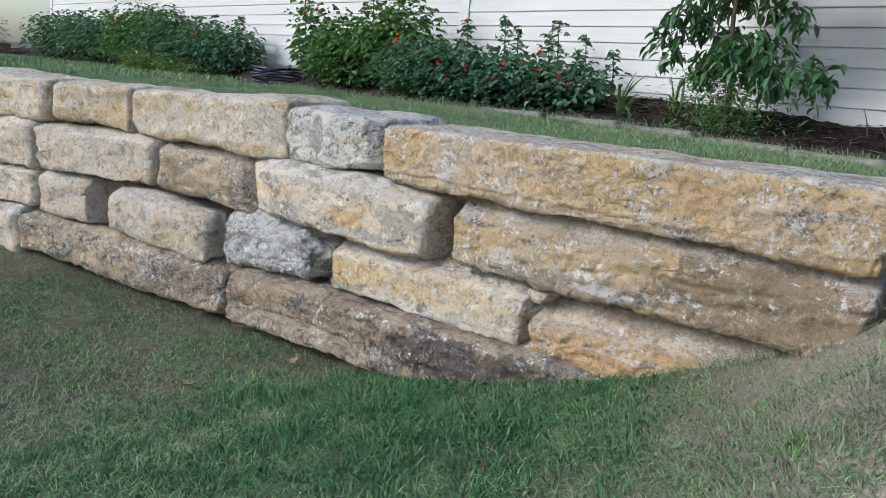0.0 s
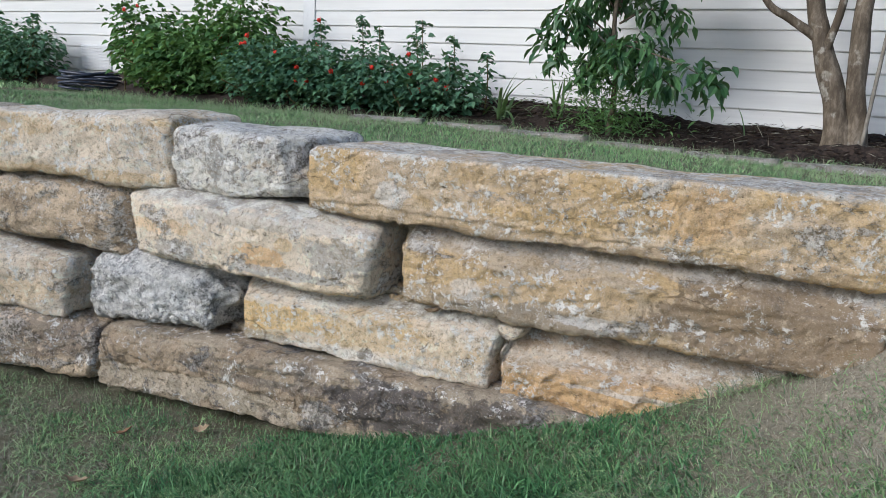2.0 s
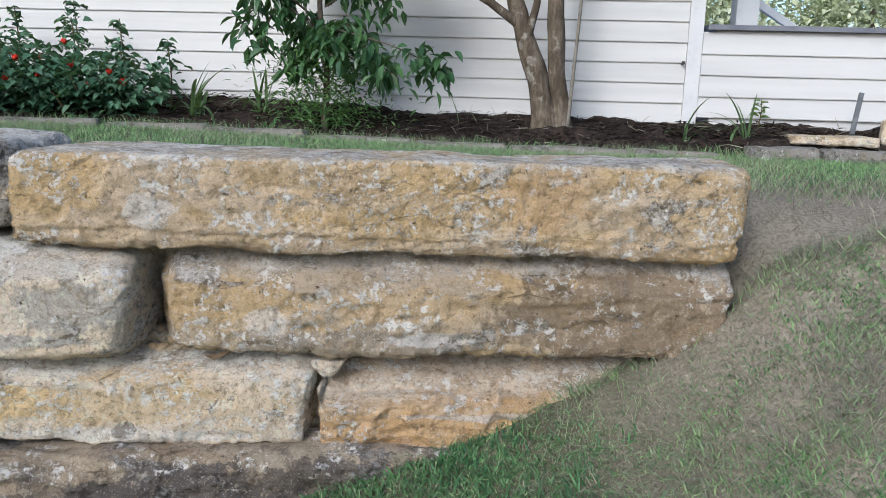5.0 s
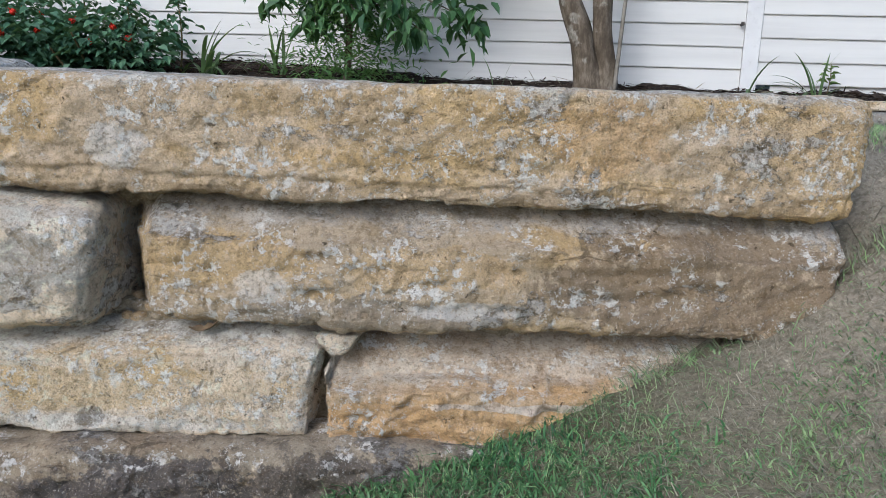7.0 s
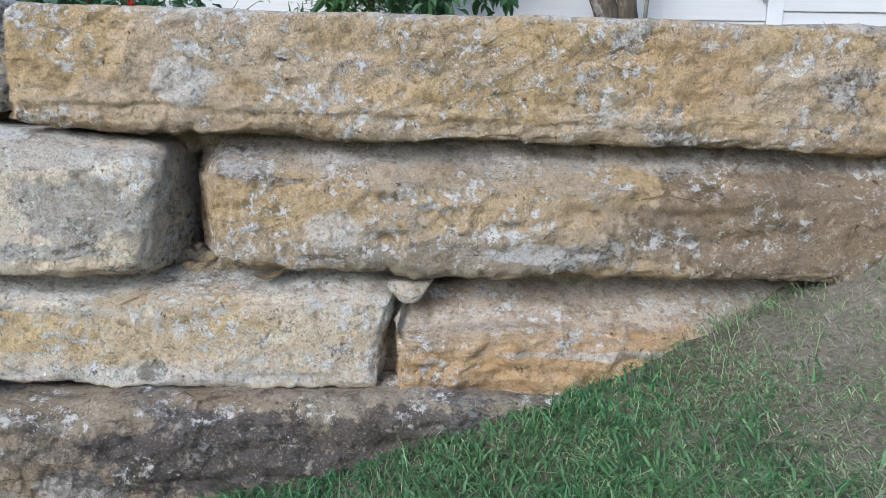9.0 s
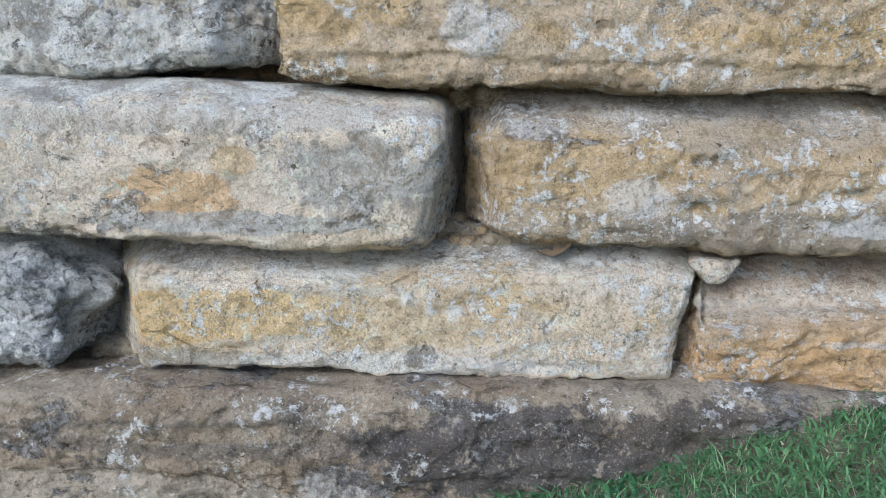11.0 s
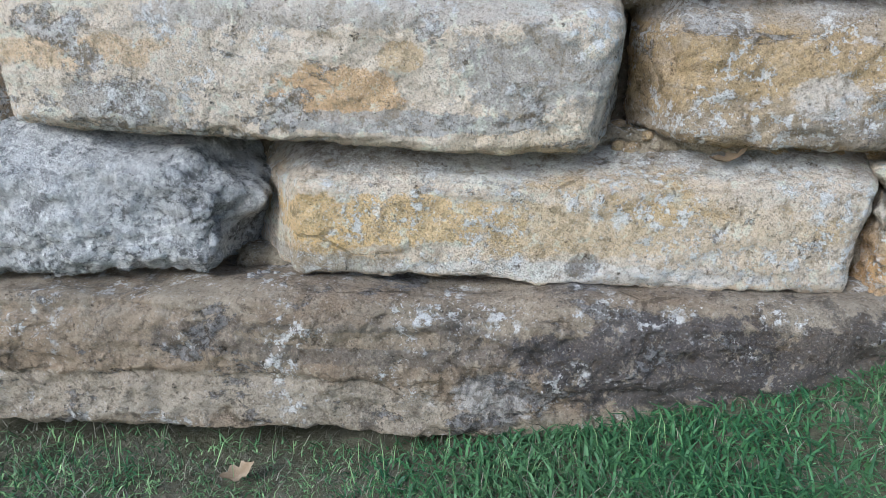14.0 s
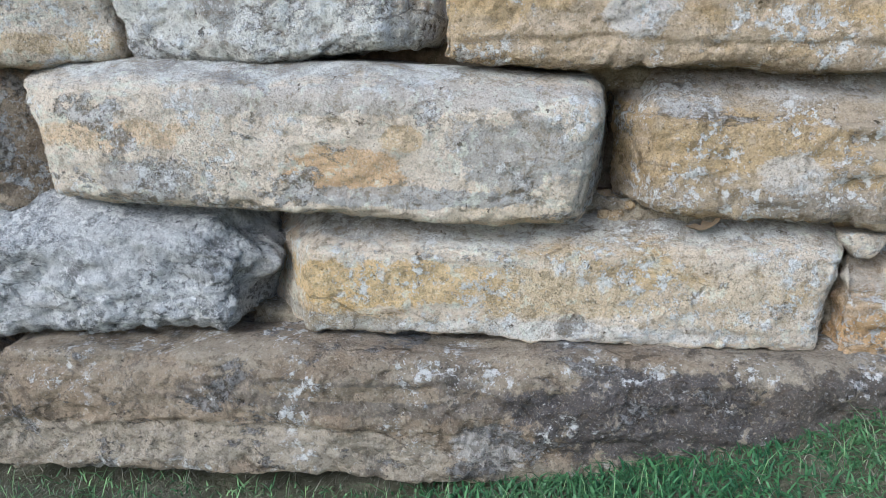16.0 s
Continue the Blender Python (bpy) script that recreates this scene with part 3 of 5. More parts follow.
block([(-2.485, 0.818), (-0.70, 0.795), (-0.74, 0.545), (-2.475, 0.588)], S["b5"], "long yellow to brown block with flaky top layers", back=0.0, radius=0.03, strata=1.0, seed=25, ends=((0.16, 0.11), (0, 1)), ledges=((0.90, 0.018, -1),), crown=0.078)
block([(-7.4, 0.67), (-5.38, 0.625), (-5.37, 0.395), (-7.4, 0.36)], S["c1"], "weathered tan block in the third course", back=-0.01, step=0.02, seed=31)
block([(-5.33, 0.615), (-4.97, 0.585), (-4.93, 0.325), (-5.34, 0.395)], S["c2"], "small grey-tan block in the third course", back=-0.01, step=0.016, seed=32)
block([(-4.80, 0.575), (-4.11, 0.495), (-4.10, 0.235), (-4.81, 0.335)], S["c3"], "pitted brown sandstone block", back=-0.01, step=0.0145, rough=1.3, seed=33, ys=(1.95, 2.27))
block([(-4.0, 0.535), (-3.335, 0.53), (-3.315, 0.275), (-4.03, 0.262)], S["c4"], "rugged grey block crusted with lichen", back=-0.02, radius=0.055, rough=1.3, strata=1.3, seed=34, lumps=1.6, ys=(2.33, 2.46), nose=((0.62, 0.06, 0.20),))
block([(-3.31, 0.500), (-1.965, 0.515), (-2.01, 0.275), (-3.32, 0.288)], S["c5"], "straight-edged yellow sandstone block with white lichen", back=0.0, radius=0.022, rough=0.75, strata=0.4, seed=35, lumps=0.4, ends=((0.24, 0.19), (0, 1)), ledges=((0.93, 0.010, -1),), crown=0.048)
block([(-1.95, 0.452), (-0.95, 0.452), (-0.95, 0.2), (-1.975, 0.255)], S["c6"], "orange-brown block running into the grassy slope", back=0.0, radius=0.03, rough=1.3, strata=1.2, seed=36, ledges=((0.80, 0.03, -1), (0.90, 0.03, -1)), crown=0.075)
block([(-7.4, 0.42), (-5.5, 0.35), (-5.5, 0.0), (-7.4, 0.0)], S["c1"], "tan foundation block in the bottom course", back=-0.05, step=0.02, seed=41)
block([(-5.46, 0.335), (-3.94, 0.185), (-3.97, -0.08), (-5.48, 0.1)], S["d1"], "long dark brown foundation block", back=-0.07, radius=0.05, step=0.0145, rough=1.3, seed=42, ys=(1.68, 2.36))
block([(-3.89, 0.245), (-1.3, 0.285), (-1.3, -0.05), (-3.92, -0.075)], S["d2"], "long dark stained foundation block flecked with lichen", back=-0.06, radius=0.035, rough=1.1, strata=0.8, seed=43, ledges=((0.88, 0.015, -1), (0.45, 0.008, 1)), crown=0.008)


def rubble():
    """Loose wedges and pebbles between the blocks."""
    rng = random.Random(5)
    me, mid = block_mesh("wedge_stone", [(-1.985, 0.545), (-1.875, 0.55), (-1.905, 0.50), (-1.945, 0.49)], 0.12, 0.02, 0.01, 0.6, 0.3, 0.008, 77, S["c2"], None, 0.2)
    wedge = part("wedge_stone", me, retaining_wall, "small wedge stone shimmed under a block", at=Vector(mid) - retaining_wall.location)
    clay = sandstone("packed_clay", (0.42, 0.33, 0.22), (0.50, 0.42, 0.30), GREY, 0.4, 0.0, 0.1, 0.15, seed=31.0, half=0.3)
    for k, (quad, y) in enumerate([
        ([(-2.58, 0.612), (-2.13, 0.575), (-2.10, 0.515), (-2.58, 0.525)], 2.70), ([(-2.58, 0.955), (-2.08, 0.925), (-2.08, 0.84), (-2.58, 0.85)], 2.73),
        ([(-2.60, 0.90), (-2.40, 0.90), (-2.40, 0.56), (-2.60, 0.56)], 2.92), ([(-3.36, 0.30), (-3.10, 0.30), (-3.10, 0.24), (-3.36, 0.24)], 2.60),
        ([(-1.86, 0.585), (-1.30, 0.56), (-1.30, 0.50), (-1.86, 0.50)], 2.90), ([(-2.05, 0.50), (-1.90, 0.50), (-1.90, 0.22), (-2.05, 0.22)], 2.76)]):
        me, mid = block_mesh("packed_earth", quad, 0.12, 0.0, 0.018, 2.6, 0.4, 0.009, 140 + k, clay, (y, y + 0.02), 1.0)
        part("packed_earth", me, retaining_wall, "cracked tan clay packed between the blocks", at=Vector(mid) - retaining_wall.location)
    spots = []
    for i in range(22):
        spots.append((-3.205 + rng.uniform(-0.05, 0.04), 2.50 + rng.uniform(-0.03, 0.05), 0.25 + rng.uniform(0, 0.02), *(rng.uniform(0.006, 0.014) for _ in range(3)), "c4", "pebble", ""))
    for i in range(16):
        spots.append((-2.44 + rng.uniform(-0.06, 0.05), 2.71 + rng.uniform(-0.02, 0.06), 0.53 + rng.uniform(0, 0.07), *(rng.uniform(0.01, 0.024) for _ in range(3)), "b5", "pebble", ""))
    for i in range(12):
        spots.append((-2.25 + rng.uniform(-0.15, 0.3), 2.74 + rng.uniform(0, 0.05), 0.54 + rng.uniform(0, 0.02), rng.uniform(0.02, 0.045), rng.uniform(0.014, 0.03), rng.uniform(0.014, 0.026), "b5", "pebble", ""))
    for i in range(9):
        spots.append((-2.35 + rng.uniform(-0.12, 0.35), 2.84 + rng.uniform(0, 0.05), 0.855 + rng.uniform(0, 0.03), rng.uniform(0.02, 0.05), rng.uniform(0.014, 0.03), rng.uniform(0.014, 0.026), "c3", "pebble", ""))
    for i, (x, y, z, a, b, c, m, name, label) in enumerate(spots):
        bm = bmesh.new()
        bmesh.ops.create_icosphere(bm, subdivisions=1, radius=1.0)
        for v in bm.verts:
            v.co = v.co * (1 + 0.55 * noise.noise(v.co * 1.4 + Vector((i * 3.3, 0, 0))))
            v.co = Vector((max(-0.8, min(0.8, v.co.x)) * a, v.co.y * b, max(-0.7, min(0.75, v.co.z)) * c))
        bmesh.ops.rotate(bm, verts=bm.verts, matrix=Euler((rng.uniform(-0.4, 0.4), rng.uniform(-0.4, 0.4), rng.uniform(0, 3))).to_matrix())
        ob = new(name, bm_mesh(name, bm, S[m], False))
        ob.parent = retaining_wall
        ob.location = Vector((x, y, z)) - retaining_wall.location
        if label:
            tagged(ob, label)


rubble()


# ---- the house ----
HOUSE_Y, LAP = 6.19, 0.139
HOUSE_L, HOUSE_R, PORCH_R = -19.6, -0.19, 6.0
house = tagged(empty("house", (-8, HOUSE_Y, 1.1)), "white clapboard house with a low porch wall", "house")
M_CAP = plain("dark_grey_cap", (0.13, 0.135, 0.16), (0.18, 0.185, 0.21), 5, 0.5, 0.4, 0.1)
M_ROOF = plain("grey_shingle", (0.10, 0.10, 0.10), (0.17, 0.165, 0.16), 4, 0.9, 0.2, 0.5)
M_WHITE = plain("white_trim_paint", (0.61, 0.61, 0.605), (0.56, 0.56, 0.56), 3, 0.5, 0.35, 0.1)


def house_part(name, size, at, material, bevel=0.003, label="", parent=None):
    ob = part(name, box_mesh(name, size, material, bevel), parent or house, label)
    ob.location = Vector(at) - house.location
    return ob


def lap_board(x0, x1, z0, seed):
    """One clapboard: a wedge, thick at its lower edge, very slightly uneven."""
    n = max(2, int((x1 - x0) / 0.5))
    rng = random.Random(seed)
    verts, faces = [], []
    for i in range(n + 1):
        x = x0 + (x1 - x0) * i / n
        w = rng.uniform(-0.0022, 0.0022)
        d = rng.uniform(-0.0015, 0.0015)
        for y, z in ((-0.024 + d, w), (-0.0255 + d, 0.006 + w), (-0.010, LAP + 0.012), (0.0, LAP + 0.012), (0.0, w)):
            verts.append((x - house.location.x, y, z0 + z - house.location.z))
    for i in range(n):
        for k in range(5):
            a, b = i * 5 + k, i * 5 + (k + 1) % 5
            faces.append((a, b, b + 5, a + 5))
    faces += [tuple(range(4, -1, -1)), tuple(n * 5 + k for k in range(5))]
    ob = part("board", mesh_from("board", verts, faces, M_PAINT), house)
    return ob


house_part("wall", (HOUSE_R - HOUSE_L, 0.2, 2.6), ((HOUSE_L + HOUSE_R) / 2, HOUSE_Y + 0.1, 2.25), M_PAINT)
house_part("gable_wall", (0.2, 6.0, 2.6), (HOUSE_L + 0.1, HOUSE_Y + 3.2, 2.25), M_PAINT)
house_part("gable_wall", (0.2, 6.0, 2.6), (HOUSE_R - 0.1, HOUSE_Y + 3.2, 2.25), M_PAINT)
house_part("back_wall", (HOUSE_R - HOUSE_L, 0.2, 2.6), ((HOUSE_L + HOUSE_R) / 2, HOUSE_Y + 6.3, 2.25), M_PAINT)
house_part("porch_wall", (PORCH_R - HOUSE_R - 0.2, 0.12, 0.86), ((PORCH_R + HOUSE_R + 0.2) / 2, HOUSE_Y + 0.06, 1.415), M_PAINT)
house_part("porch_floor", (PORCH_R - HOUSE_R, 6.0, 0.12), ((PORCH_R + HOUSE_R) / 2, HOUSE_Y + 3.25, 1.22), M_WHITE, label="painted porch floor")
house_part("porch_cap", (PORCH_R - HOUSE_R - 0.12, 0.20, 0.035), ((PORCH_R + HOUSE_R + 0.14) / 2, HOUSE_Y + 0.045, 1.862), M_CAP, label="dark grey ledge capping the porch wall")
for row in range(18):
    z0 = 1.199 + LAP * row
    lap_board(HOUSE_L + 0.16, -6.11, z0, row)
    lap_board(-5.955, HOUSE_R, z0, 100 + row)
    if row < 4:
        lap_board(HOUSE_R + 0.105, PORCH_R, 1.246 + LAP * 1.045 * row, 200 + row)
house_part("corner_board", (0.145, 0.03, 2.5), (-6.032, HOUSE_Y - 0.017, 2.3), M_WHITE)
house_part("corner_board", (0.10, 0.03, 2.5), (HOUSE_R + 0.052, HOUSE_Y - 0.017, 2.3), M_WHITE)
house_part("corner_board", (0.16, 0.03, 2.5), (HOUSE_L + 0.08, HOUSE_Y - 0.017, 2.3), M_WHITE)
house_part("porch_post", (0.17, 0.17, 1.75), (0.38, HOUSE_Y + 0.7, 2.3), M_WHITE, 0.008, "square white porch post")
house_part("porch_post", (0.17, 0.17, 1.75), (PORCH_R - 0.2, HOUSE_Y + 0.12, 2.75), M_WHITE, 0.008, "square white porch post")


def rail(a, b, size, name="stair_rail"):
    a, b = Vector(a), Vector(b)
    ob = part(name, box_mesh(name, (size, size, (b - a).length), M_WHITE, 0.004), house, "white painted stair rail")
    ob.matrix_local = Matrix.Translation((a + b) / 2 - house.location) @ (b - a).to_track_quat("Z", "Y").to_matrix().to_4x4()


rail((-0.05, 9.0, 2.45), (0.42, 9.0, 2.05), 0.06)
rail((0.75, 8.6, 2.45), (1.35, 8.6, 2.08), 0.07)
rail((0.72, 8.6, 1.3), (0.80, 8.6, 2.5), 0.07)
rail((1.33, 8.6, 1.3), (1.33, 8.6, 2.1), 0.07)
# roof: two slopes on the walls, ending just past the porch corner
roof_bm = bmesh.new()
# out of view; front eave run out 1 m to keep light off the siding
prof = [(-1.0, 3.42), (3.2, 4.95), (6.95, 3.58), (6.95, 3.68), (3.2, 5.07), (-1.0, 3.52)]
loops = [[roof_bm.verts.new((x - house.location.x, y, z - house.location.z)) for y, z in prof] for x in (HOUSE_L - 0.4, HOUSE_R + 0.35)]
for k in range(6):
    roof_bm.faces.new((loops[0][k], loops[0][(k + 1) % 6], loops[1][(k + 1) % 6], loops[1][k]))
roof_bm.faces.new(loops[0][::-1])
roof_bm.faces.new(loops[1])
part("roof", bm_mesh("roof", roof_bm, M_ROOF), house, "grey shingle roof out of view, its front eave deepened to shade the siding")


def vent(x0, x1, z0, z1, slats, label):
    v = part("vent", box_mesh("vent", (x1 - x0, 0.02, z1 - z0), M_WHITE, 0.003), house, label)
    v.location = Vector(((x0 + x1) / 2, HOUSE_Y - 0.03, (z0 + z1) / 2)) - house.location
    for i in range(slats):
        z = (i + 0.5) / slats * (z1 - z0 - 0.03) - (z1 - z0 - 0.03) / 2
        s = part("slat", box_mesh("slat", (x1 - x0 - 0.03, 0.012, (z1 - z0) / slats * 0.8), M_WHITE, 0.001), v, at=(0, -0.014, z))
        s.rotation_euler = (radians(14), 0, 0)


vent(-2.58, -2.30, 1.46, 1.65, 9, "white louvred foundation vent")
vent(-9.75, -9.17, 1.34, 1.645, 8, "pale grey vent panel low on the siding")
spigot_bm = bmesh.new()
bmesh.ops.create_cone(spigot_bm, cap_ends=True, segments=12, radius1=0.009, radius2=0.008, depth=0.04, matrix=Matrix.Rotation(radians(90), 4, "X"))
bmesh.ops.create_cube(spigot_bm, size=0.018, matrix=Matrix.Translation((0, -0.015, 0.008)))
sp = part("spigot", bm_mesh("spigot", spigot_bm, plain("dark_iron", (0.03, 0.03, 0.03), (0.06, 0.05, 0.045), 30, 0.6)), house, "small dark spigot stub")
sp.location = Vector((-0.215, HOUSE_Y - 0.045, 1.61)) - house.location


# ---- the far end of the house: paving, steps, chair ----
M_CONCRETE = plain("pale_concrete", (0.62, 0.61, 0.58), (0.70, 0.69, 0.66), 1.5, 0.9, 0.2, 0.2)
M_PLANK = plain("weathered_brown_wood", (0.16, 0.10, 0.06), (0.24, 0.16, 0.10), 6, 0.85, 0.2, 0.3, (1, 6, 6))
drive = new("driveway", box_mesh("driveway", (16, 14, 0.2), M_CONCRETE, 0.01))
drive.location = (-29.5, 9.0, 1.08)
tagged(drive, "bright pale concrete driveway beyond the house", "driveway", kind="structure")
planter = tagged(empty("planter_box", (-20.9, 5.0, 1.1)), "low brown wooden planter by the house corner", "planter")
for dy in (-0.28, 0.28):
    part("side_board", box_mesh("side_board", (2.4, 0.05, 0.3), M_PLANK, 0.006), planter, at=(0, dy, 0.15))
for dx in (-1.2, 1.2):
    part("end_board", box_mesh("end_board", (0.05, 0.62, 0.3), M_PLANK, 0.006), planter, at=(dx, 0, 0.15))
part("earth", box_mesh("earth", (2.34, 0.5, 0.06), M_MULCH, 0.01), planter, at=(0, 0, 0.22))
steps = tagged(empty("wooden_steps", (-23.2, 9.0, 1.12)), "brown wooden steps between white posts", "steps")
for i in range(5):
    part("tread", box_mesh("tread", (1.9, 0.32, 0.06), M_PLANK, 0.006), steps, at=(0, 0.3 * i, 0.9 + 0.32 * (i - 1)))
for dx in (-1.0, 1.0):
    part("post", box_mesh("post", (0.16, 0.16, 2.9), M_WHITE, 0.006), steps, at=(dx, 0.0, 1.45))
chair = tagged(empty("patio_chair", (-26.6, 8.2, 1.18)), "grey-green patio chair on the paving", "chair")
M_CHAIR = plain("grey_green_mesh", (0.20, 0.24, 0.20), (0.27, 0.31, 0.26), 20, 0.7)
part("seat", box_mesh("seat", (0.6, 0.55, 0.05), M_CHAIR, 0.015), chair, at=(0, 0, 0.42))
part("backrest", box_mesh("backrest", (0.6, 0.05, 0.6), M_CHAIR, 0.015), chair, at=(0, 0.26, 0.78))
for dx in (-0.27, 0.27):
    for dy in (-0.24, 0.24):
        part("leg", box_mesh("leg", (0.035, 0.035, 0.42), M_CHAIR, 0.006), chair, at=(dx, dy, 0.21))


# ---- edging stones, bed stones, stake, hose ----
M_EDGE = sandstone("edging_stone_grey", TAN, (0.33, 0.31, 0.28), (0.30, 0.29, 0.27), 0.15, 0.6, 0.3, 0.3, seed=21.0, half=0.05, top_grey=0.3)
M_EDGE_TAN = sandstone("bed_stone_tan", OCHRE, CREAM, GREY, 0.5, 0.2, 0.3, 0.2, seed=22.0, half=0.1, top_grey=0.2)


def loose_stone(name, x, y, z, size, turn, label, material, seed, group=""):
    me, mid = block_mesh(name, [(-size[0] / 2, size[2] / 2), (size[0] / 2, size[2] / 2), (size[0] / 2, -size[2] / 2), (-size[0] / 2, -size[2] / 2)], size[1], -size[1] / 2, min(size) * 0.18, 0.6, 0.3, 0.022, seed, material, (0, 0), 0.4)
    ob = new(name, me)
    ob.location, ob.rotation_euler = (x, y, z + size[2] / 2), (0, 0, radians(turn))
    return tagged(ob, label, "stone", group)


EDGES = [(-4.15, 0.55), (-3.55, 0.6), (-2.95, 0.6), (-2.3, 0.62), (-1.7, 0.55), (-1.05, 0.7), (-0.42, 0.5)]
for i, (x, length) in enumerate(EDGES):
    y = float(bed_y(x)) - 0.05
    turn = math.degrees(math.atan2(float(bed_y(x + 0.2) - bed_y(x - 0.2)), 0.4))
    loose_stone("edging_stone", x, y, float(land(x, y)) - 0.055, (length, 0.16, 0.085), turn, "flat grey edging stone set in the turf", M_EDGE, 60 + i, "flower bed edging")
for i, (x, y, turn) in enumerate([(0.20, 5.215, 2), (0.62, 5.20, -3), (1.04, 5.16, -6)]):
    loose_stone("edging_stone", x, y, float(land(x, y)) - 0.03, (0.40, 0.14, 0.11), turn, "rectangular grey edging stone on the bed's rim", M_EDGE, 70 + i, "flower bed edging")
loose_stone("flat_stone", 0.62, 5.60, float(bed_height(np.array([0.62]), np.array([5.60]))[0]) - 0.035, (0.50, 0.30, 0.055), -8, "flat tan stone lying on the mulch", M_EDGE_TAN, 81)
loose_stone("boulder", 1.16, 5.62, float(bed_height(np.array([1.16]), np.array([5.62]))[0]) - 0.01, (0.42, 0.3, 0.16), -20, "rounded tan boulder on the mulch", M_EDGE_TAN, 82)


def tube(points, radii, sides=10, lump=0.0, seed=0):
    """Vertices and quads of a tapered tube along points."""
    pts = [Vector(p) for p in points]
    verts, quads = [], []
    for i, p in enumerate(pts):
        d = (pts[min(i + 1, len(pts) - 1)] - pts[max(i - 1, 0)]).normalized()
        a = d.orthogonal().normalized() if i == 0 else (a - d * a.dot(d)).normalized()
        b = d.cross(a)
        for k in range(sides):
            w = 2 * math.pi * k / sides
            r = radii[i] * (1 + lump * noise.noise(p * 4 + Vector((math.cos(w) * 1.5, math.sin(w) * 1.5, seed))))
            verts.append(p + (a * math.cos(w) + b * math.sin(w)) * r)
    for i in range(len(pts) - 1):
        for k in range(sides):
            k2 = (k + 1) % sides
            quads.append((i * sides + k, i * sides + k2, (i + 1) * sides + k2, (i + 1) * sides + k))
    quads.append(tuple(range(sides - 1, -1, -1)))
    quads.append(tuple(range((len(pts) - 1) * sides, len(pts) * sides)))
    return verts, quads


def smooth_line(points, n):
    """A Catmull-Rom line through points."""
    p = [Vector(q) for q in points]
    p = [p[0] * 2 - p[1]] + p + [p[-1] * 2 - p[-2]]
    out = []
    for i in range(1, len(p) - 2):
        for j in range(n):
            t = j / n
            out.append(0.5 * (2 * p[i] + (p[i + 1] - p[i - 1]) * t + (2 * p[i - 1] - 5 * p[i] + 4 * p[i + 1] - p[i + 2]) * t * t + (3 * p[i] - p[i - 1] - 3 * p[i + 1] + p[i + 2]) * t**3))
    return out + [p[-2]]


def tube_mesh(name, points, r0, r1, material, n=6, sides=10, lump=0.0, seed=0, flare=0.0):
    line = smooth_line(points, n)
    m = len(line) - 1
    radii = [r0 + (r1 - r0) * i / m + flare * max(0, 1 - i / (0.25 * m + 1e-6)) ** 2 for i in range(m + 1)]
    v, f = tube(line, radii, sides, lump, seed)
    return mesh_from(name, v, f, material, True)


stake_z = float(bed_height(np.array([1.0]), np.array([5.75]))[0])
stake = new("stake", box_mesh("stake", (0.03, 0.02, 0.34), plain("grey_metal_stake", (0.10, 0.11, 0.12), (0.16, 0.17, 0.18), 12, 0.5, 0.4), 0.003))
stake.location, stake.rotation_euler = (0.87, 5.85, stake_z + 0.13), (0, radians(6), 0)
tagged(stake, "short grey metal stake standing in the mulch", "stake")
hose_line = [(-8.35 + (0.36 - 0.03 * (i % 5)) * math.cos(i * 0.7) * (1 + 0.2 * math.sin(i * 2.1)), 5.3 + (0.26 + 0.05 * math.sin(i * 1.1)) * math.sin(i * 0.7), 1.14 + 0.003 * i + 0.015 * math.sin(i * 1.3)) for i in range(64)]
hose = new("garden_hose", tube_mesh("garden_hose", hose_line, 0.013, 0.013, plain("dark_blue_rubber", (0.02, 0.025, 0.04), (0.035, 0.04, 0.06), 10, 0.4, 0.4, 0.0), 3, 8))
tagged(hose, "dark blue garden hose coiled on the grass by the bed", "hose")


# ---- plants ----
def leaf_cloud(centres, normals, sizes, widths, droop, rng, fold=0.25):
    """Six-point folded leaves: arrays of vertices and triangles."""
    n = len(centres)
    d = normals / (np.linalg.norm(normals, axis=1, keepdims=True) + 1e-9)
    up = np.stack([rng.normal(0, 0.35, n), rng.normal(0, 0.35, n), np.ones(n)], 1)
    side = np.cross(d, up)
    side /= np.linalg.norm(side, axis=1, keepdims=True) + 1e-9
    face = np.cross(side, d)
    L, W = sizes[:, None], (sizes * widths)[:, None]
    down = np.array([0, 0, -1.0]) * droop
    base = centres
    m1 = base + d * L * 0.38 + down * L * 0.06
    m2 = base + d * L * 0.70 + down * L * 0.22
    tip = base + d * L * 0.98 + down * L * 0.5
    lift = face * W * fold
    v = np.stack([base, m1 + side * W * 0.5 + lift, m2 + side * W * 0.36 + lift * 0.8, tip, m2 - side * W * 0.36 + lift * 0.8, m1 - side * W * 0.5 + lift, m1, m2], 1)
    o = np.arange(n)[:, None, None] * 8
    t = np.array([[0, 1, 6], [0, 6, 5], [1, 2, 7], [1, 7, 6], [6, 7, 4], [6, 4, 5], [2, 3, 7], [7, 3, 4]])[None] + o
    return v.reshape(-1, 3), t.reshape(-1, 3)


